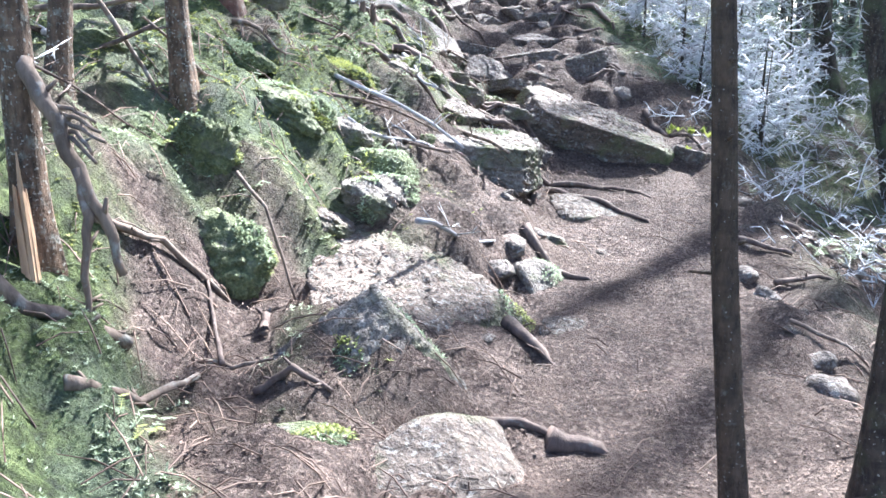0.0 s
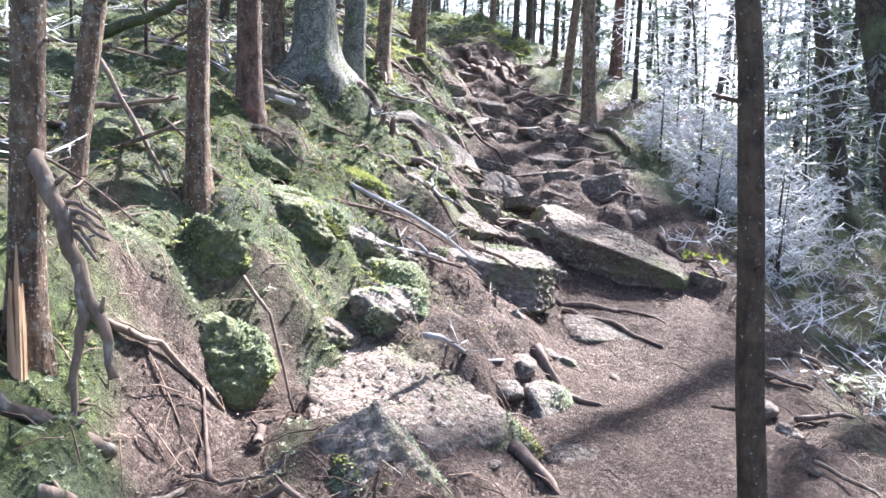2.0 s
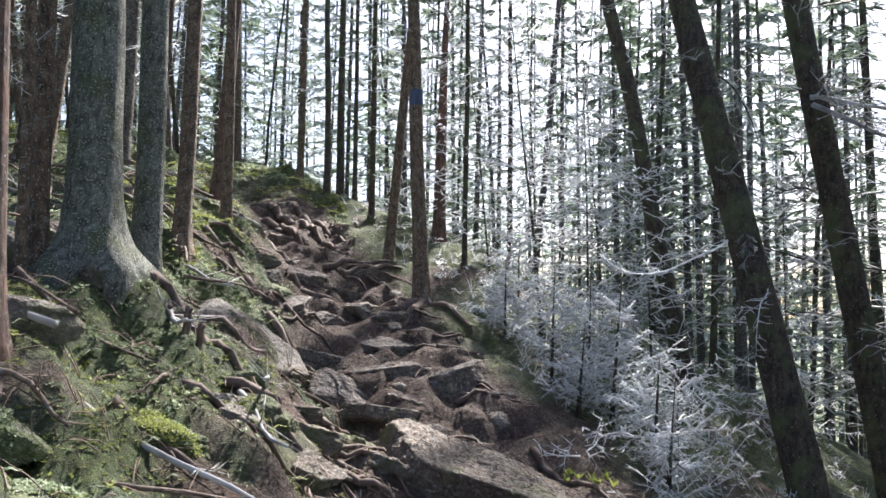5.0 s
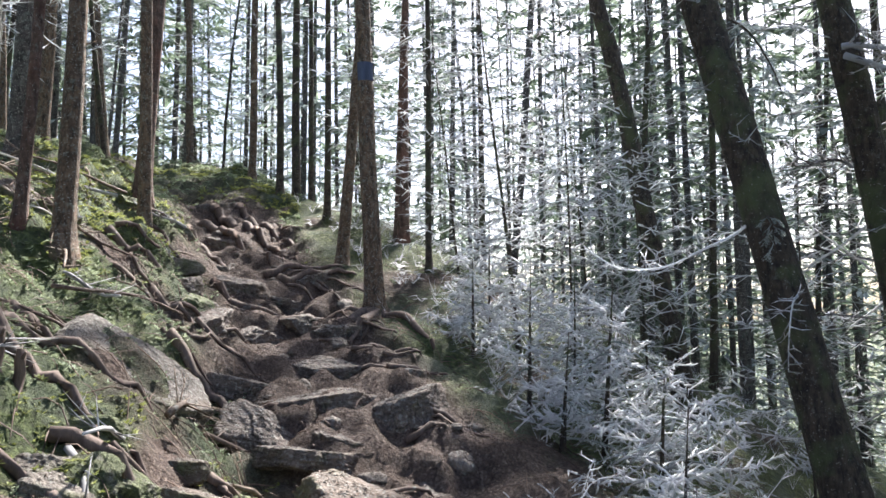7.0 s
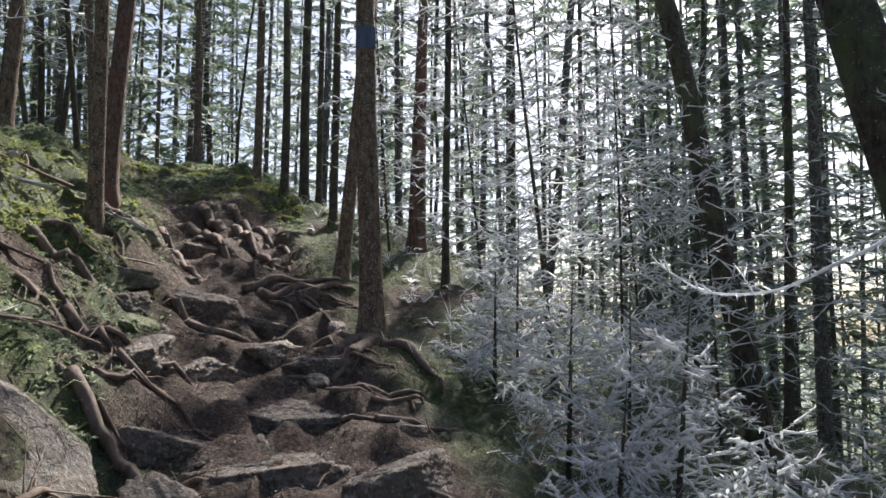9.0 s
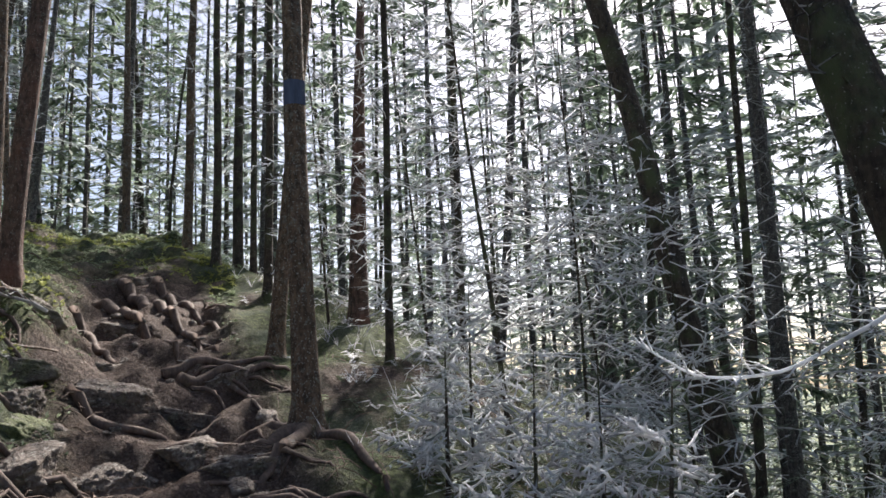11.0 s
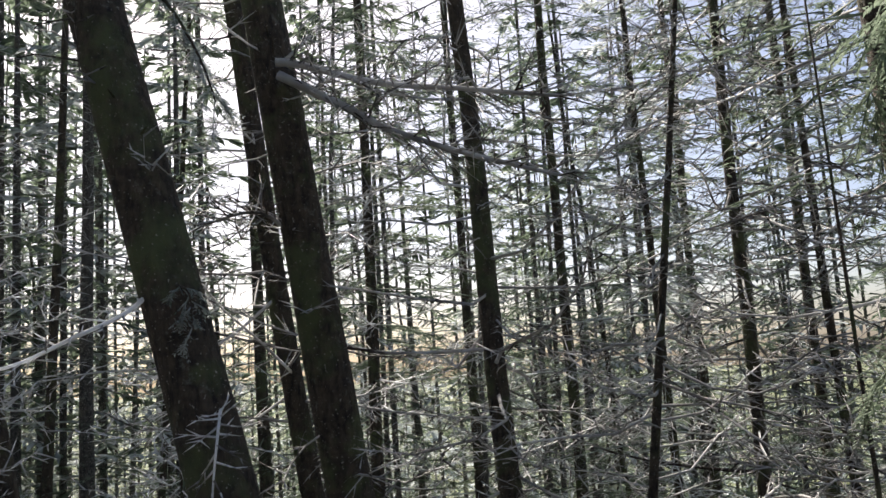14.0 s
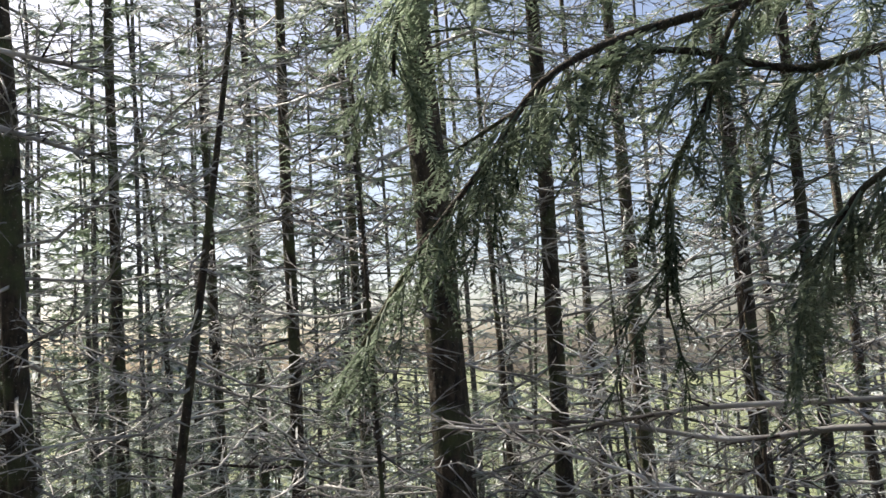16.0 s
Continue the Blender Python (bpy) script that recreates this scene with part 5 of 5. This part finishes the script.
# ---- ground cover ----
def clump(s, rng, p, n, size, width, up=0.8):
    for k in range(n):
        a = rng.uniform(0, 6.28)
        d = Vector((math.cos(a), math.sin(a), rng.uniform(0.1, 1.2) * up))
        s.leaf(p, p + d.normalized() * size * rng.uniform(0.5, 1.2), size * width, 0.4)


def frond(s, rng, p, d, ln, pairs, w):
    """A feathery frond that arches over."""
    q = p + d * ln * 0.6
    e = q + (d + Vector((0, 0, -0.8))).normalized() * ln * 0.4
    for o, t in ((p, q), (q, e)):
        s.spike(o, t, 0.0025)
        a = (t - o).cross(Vector((0, 0, 1))).normalized()
        for j in range(pairs // 2):
            m = o.lerp(t, (j + 0.5) / (pairs // 2))
            for sg in (1, -1):
                s.leaf(m, m + (a * sg + (t - o).normalized() * 0.5) * w * rng.uniform(0.6, 1.1), w * 0.2)


def cover():
    rng = random.Random(21)
    green, pale = Soup(), Soup()
    n = 0
    while n < 30000:
        x, y = rng.uniform(-3.8, 1.2), 1.4 + 18 * rng.random() ** 1.8
        m = moss_at(x, y)
        if rng.random() > m:
            continue
        n += 1
        frosted = noise.noise((x * 0.9, y * 0.9, 4.4)) > 0.0 - 0.15 * (y > 4.5)
        p = Vector((x, y, ground(x, y) - 0.004))
        near = 0.45 + 0.09 * y
        clump(pale if frosted else green, rng, p, 6, 0.03 * near, 0.17)
    # moss on the stones
    stones = [o for o in scene.objects if o.name.startswith("rock")]
    for o in stones:
        mossy = {"rock_mossy": 0.72, "rock_lichen": 0.22}.get(o.data.materials[0].name, -1.0 if o is stones[2] else 0.0)
        if not mossy and o is not stones[2]:
            continue
        for f in o.data.polygons:
            p = o.matrix_world @ f.center
            nv = o.matrix_world.to_3x3() @ f.normal
            here = 0.5 if o is stones[2] and f.center.x > 0.36 and f.center.y < 0.6 else mossy
            if nv.z < -0.2 or noise.noise(p * 2.6) + 0.3 * noise.noise(p * 9) < 0.42 - 0.75 * here or rng.random() > min(1.0, f.area * 5200):
                continue
            for k in range(3):
                d = (nv * 0.5 + Vector((rng.uniform(-1, 1), rng.uniform(-1, 1), rng.uniform(-0.7, 0.5)))).normalized()
                (pale if noise.noise(p * 3.3 + Vector((5, 5, 5))) > -0.2 else green).leaf(p, p + d * rng.uniform(0.01, 0.026), 0.0055, 0.4)
    # feathery plants on the bank
    for k in range(1900):
        x, y = rng.uniform(-3.8, 0.8), rng.uniform(2.2, 19.0)
        if rng.random() > moss_at(x, y) or noise.noise((x * 1.1, y * 1.1, 6.6)) < -0.12:
            continue
        p = Vector((x, y, ground(x, y)))
        for j in range(3):
            a = rng.uniform(0, 6.28)
            frond(pale if rng.random() < 0.7 else green, rng, p, Vector((math.cos(a), math.sin(a), 0.75)).normalized(), rng.uniform(0.05, 0.12), 12, 0.013 + 0.001 * y)
    tagged(new("moss", green.mesh("moss", MOSS)), "bright green feathery moss covering the bank", "moss", kind="stuff")
    tagged(new("frosted_moss", pale.mesh("frosted_moss", MOSS_PALE)), "pale frosted moss and feathery plants on the bank", "moss", kind="stuff")
    # undergrowth below the trail
    low, rimed = Soup(), Soup()
    n = 0
    while n < 2500:
        x, y = rng.uniform(0.9, 7.5), rng.uniform(2.5, 19)
        d = x - soft_keys(y, TRAIL_X)
        edge = 0.75 + 0.7 * smooth(6.0, 3.0, y)
        if d < edge or rng.random() > smooth(edge, edge + 0.8, d):
            continue
        n += 1
        p = Vector((x, y, ground(x, y)))
        if n % 3:
            for j in range(3):
                a = rng.uniform(0, 6.28)
                frond(rimed if n % 2 else low, rng, p, Vector((math.cos(a), math.sin(a), 0.9)).normalized(), rng.uniform(0.08, 0.2), 10, 0.03)
        else:
            for j in range(5):
                a = rng.uniform(0, 6.28)
                rimed.spike(p, p + Vector((math.cos(a) * 0.6, math.sin(a) * 0.6, rng.uniform(0.5, 1.2))) * rng.uniform(0.1, 0.26), 0.0025)
    tagged(new("undergrowth", low.mesh("undergrowth", MOSS_PALE)), "frosted ferns and grass on the slope below the trail", "undergrowth", kind="stuff")
    tagged(new("rimed_undergrowth", rimed.mesh("rimed_undergrowth", FROST)), "white-rimed grass and twigs on the slope below the trail", "undergrowth", kind="stuff")
    # needles, chips and twigs on the ground
    chips, twigs = Soup(), Soup()
    for k in range(42000):
        x, y = rng.uniform(-1.9, 2.9), 1.6 + 9 * rng.random() ** 2.1
        if rng.random() < moss_at(x, y):
            continue
        a = rng.uniform(0, 6.28)
        p = Vector((x, y, ground(x, y) + 0.004))
        ln = rng.uniform(0.006, 0.02) * (0.8 + 0.06 * y)
        chips.leaf(p, p + Vector((math.cos(a), math.sin(a), rng.uniform(-0.1, 0.45))) * ln, ln * rng.uniform(0.12, 0.4), 0.5)
    for o in stones[:3]:
        for f in o.data.polygons:
            nv = o.matrix_world.to_3x3() @ f.normal
            if nv.z < 0.45 or rng.random() > f.area * 1100:
                continue
            p = o.matrix_world @ f.center
            a, ln = rng.uniform(0, 6.28), rng.uniform(0.008, 0.03)
            d = Vector((math.cos(a), math.sin(a), 0))
            d -= nv * (d.dot(nv) - 0.1)
            chips.leaf(p + nv * 0.003, p + nv * 0.004 + d * ln, ln * rng.uniform(0.12, 0.4), 0.5)
    for k in range(4200):
        x, y = rng.uniform(-3.0, 4.2), 1.6 + 11 * rng.random() ** 1.4
        d = x - soft_keys(y, TRAIL_X)
        if -0.5 < d < 0.6 and rng.random() < 0.8:
            continue
        a = rng.uniform(0, 6.28)
        p = Vector((x, y, ground(x, y) + 0.012))
        ln = rng.uniform(0.04, 0.24)
        q = p + Vector((math.cos(a), math.sin(a), 0)) * ln
        q.z = ground(q.x, q.y) + rng.uniform(0.005, 0.07)
        twigs.tube([p, p.lerp(q, 0.5) + Vector((0, 0, 0.02)), q], [0.0034, 0.003, 0.0015], 3, cap=False)
    tagged(new("needle_litter", chips.mesh("needle_litter", LITTER, False)), "brown needles and bark chips strewn over the trail", "litter", kind="stuff")
    tagged(new("fallen_twigs", twigs.mesh("fallen_twigs", LITTER)), "thin dead twigs scattered on the forest floor", "twigs", kind="stuff")
    # small leafy plant at the trail's edge
    plant = base_empty("leafy_plant", (2.0, 6.95, ground(2.0, 6.95)), "yellow-green leafy plant at the trail's edge", "plant")
    for k in range(9):
        s = Soup()
        x, y = 2.0 + rng.gauss(0, 0.12), 6.95 + rng.gauss(0, 0.14)
        p = Vector((x, y, ground(x, y) - 0.02)) - plant.location
        s.spike(p, p + Vector((0, 0, 0.1)), 0.003)
        clump(s, rng, p + Vector((0, 0, 0.06)), 7, 0.075, 0.2, 1.5)
        part("leaf_tuft", s, LEAF_YELLOW, plant)


cover()
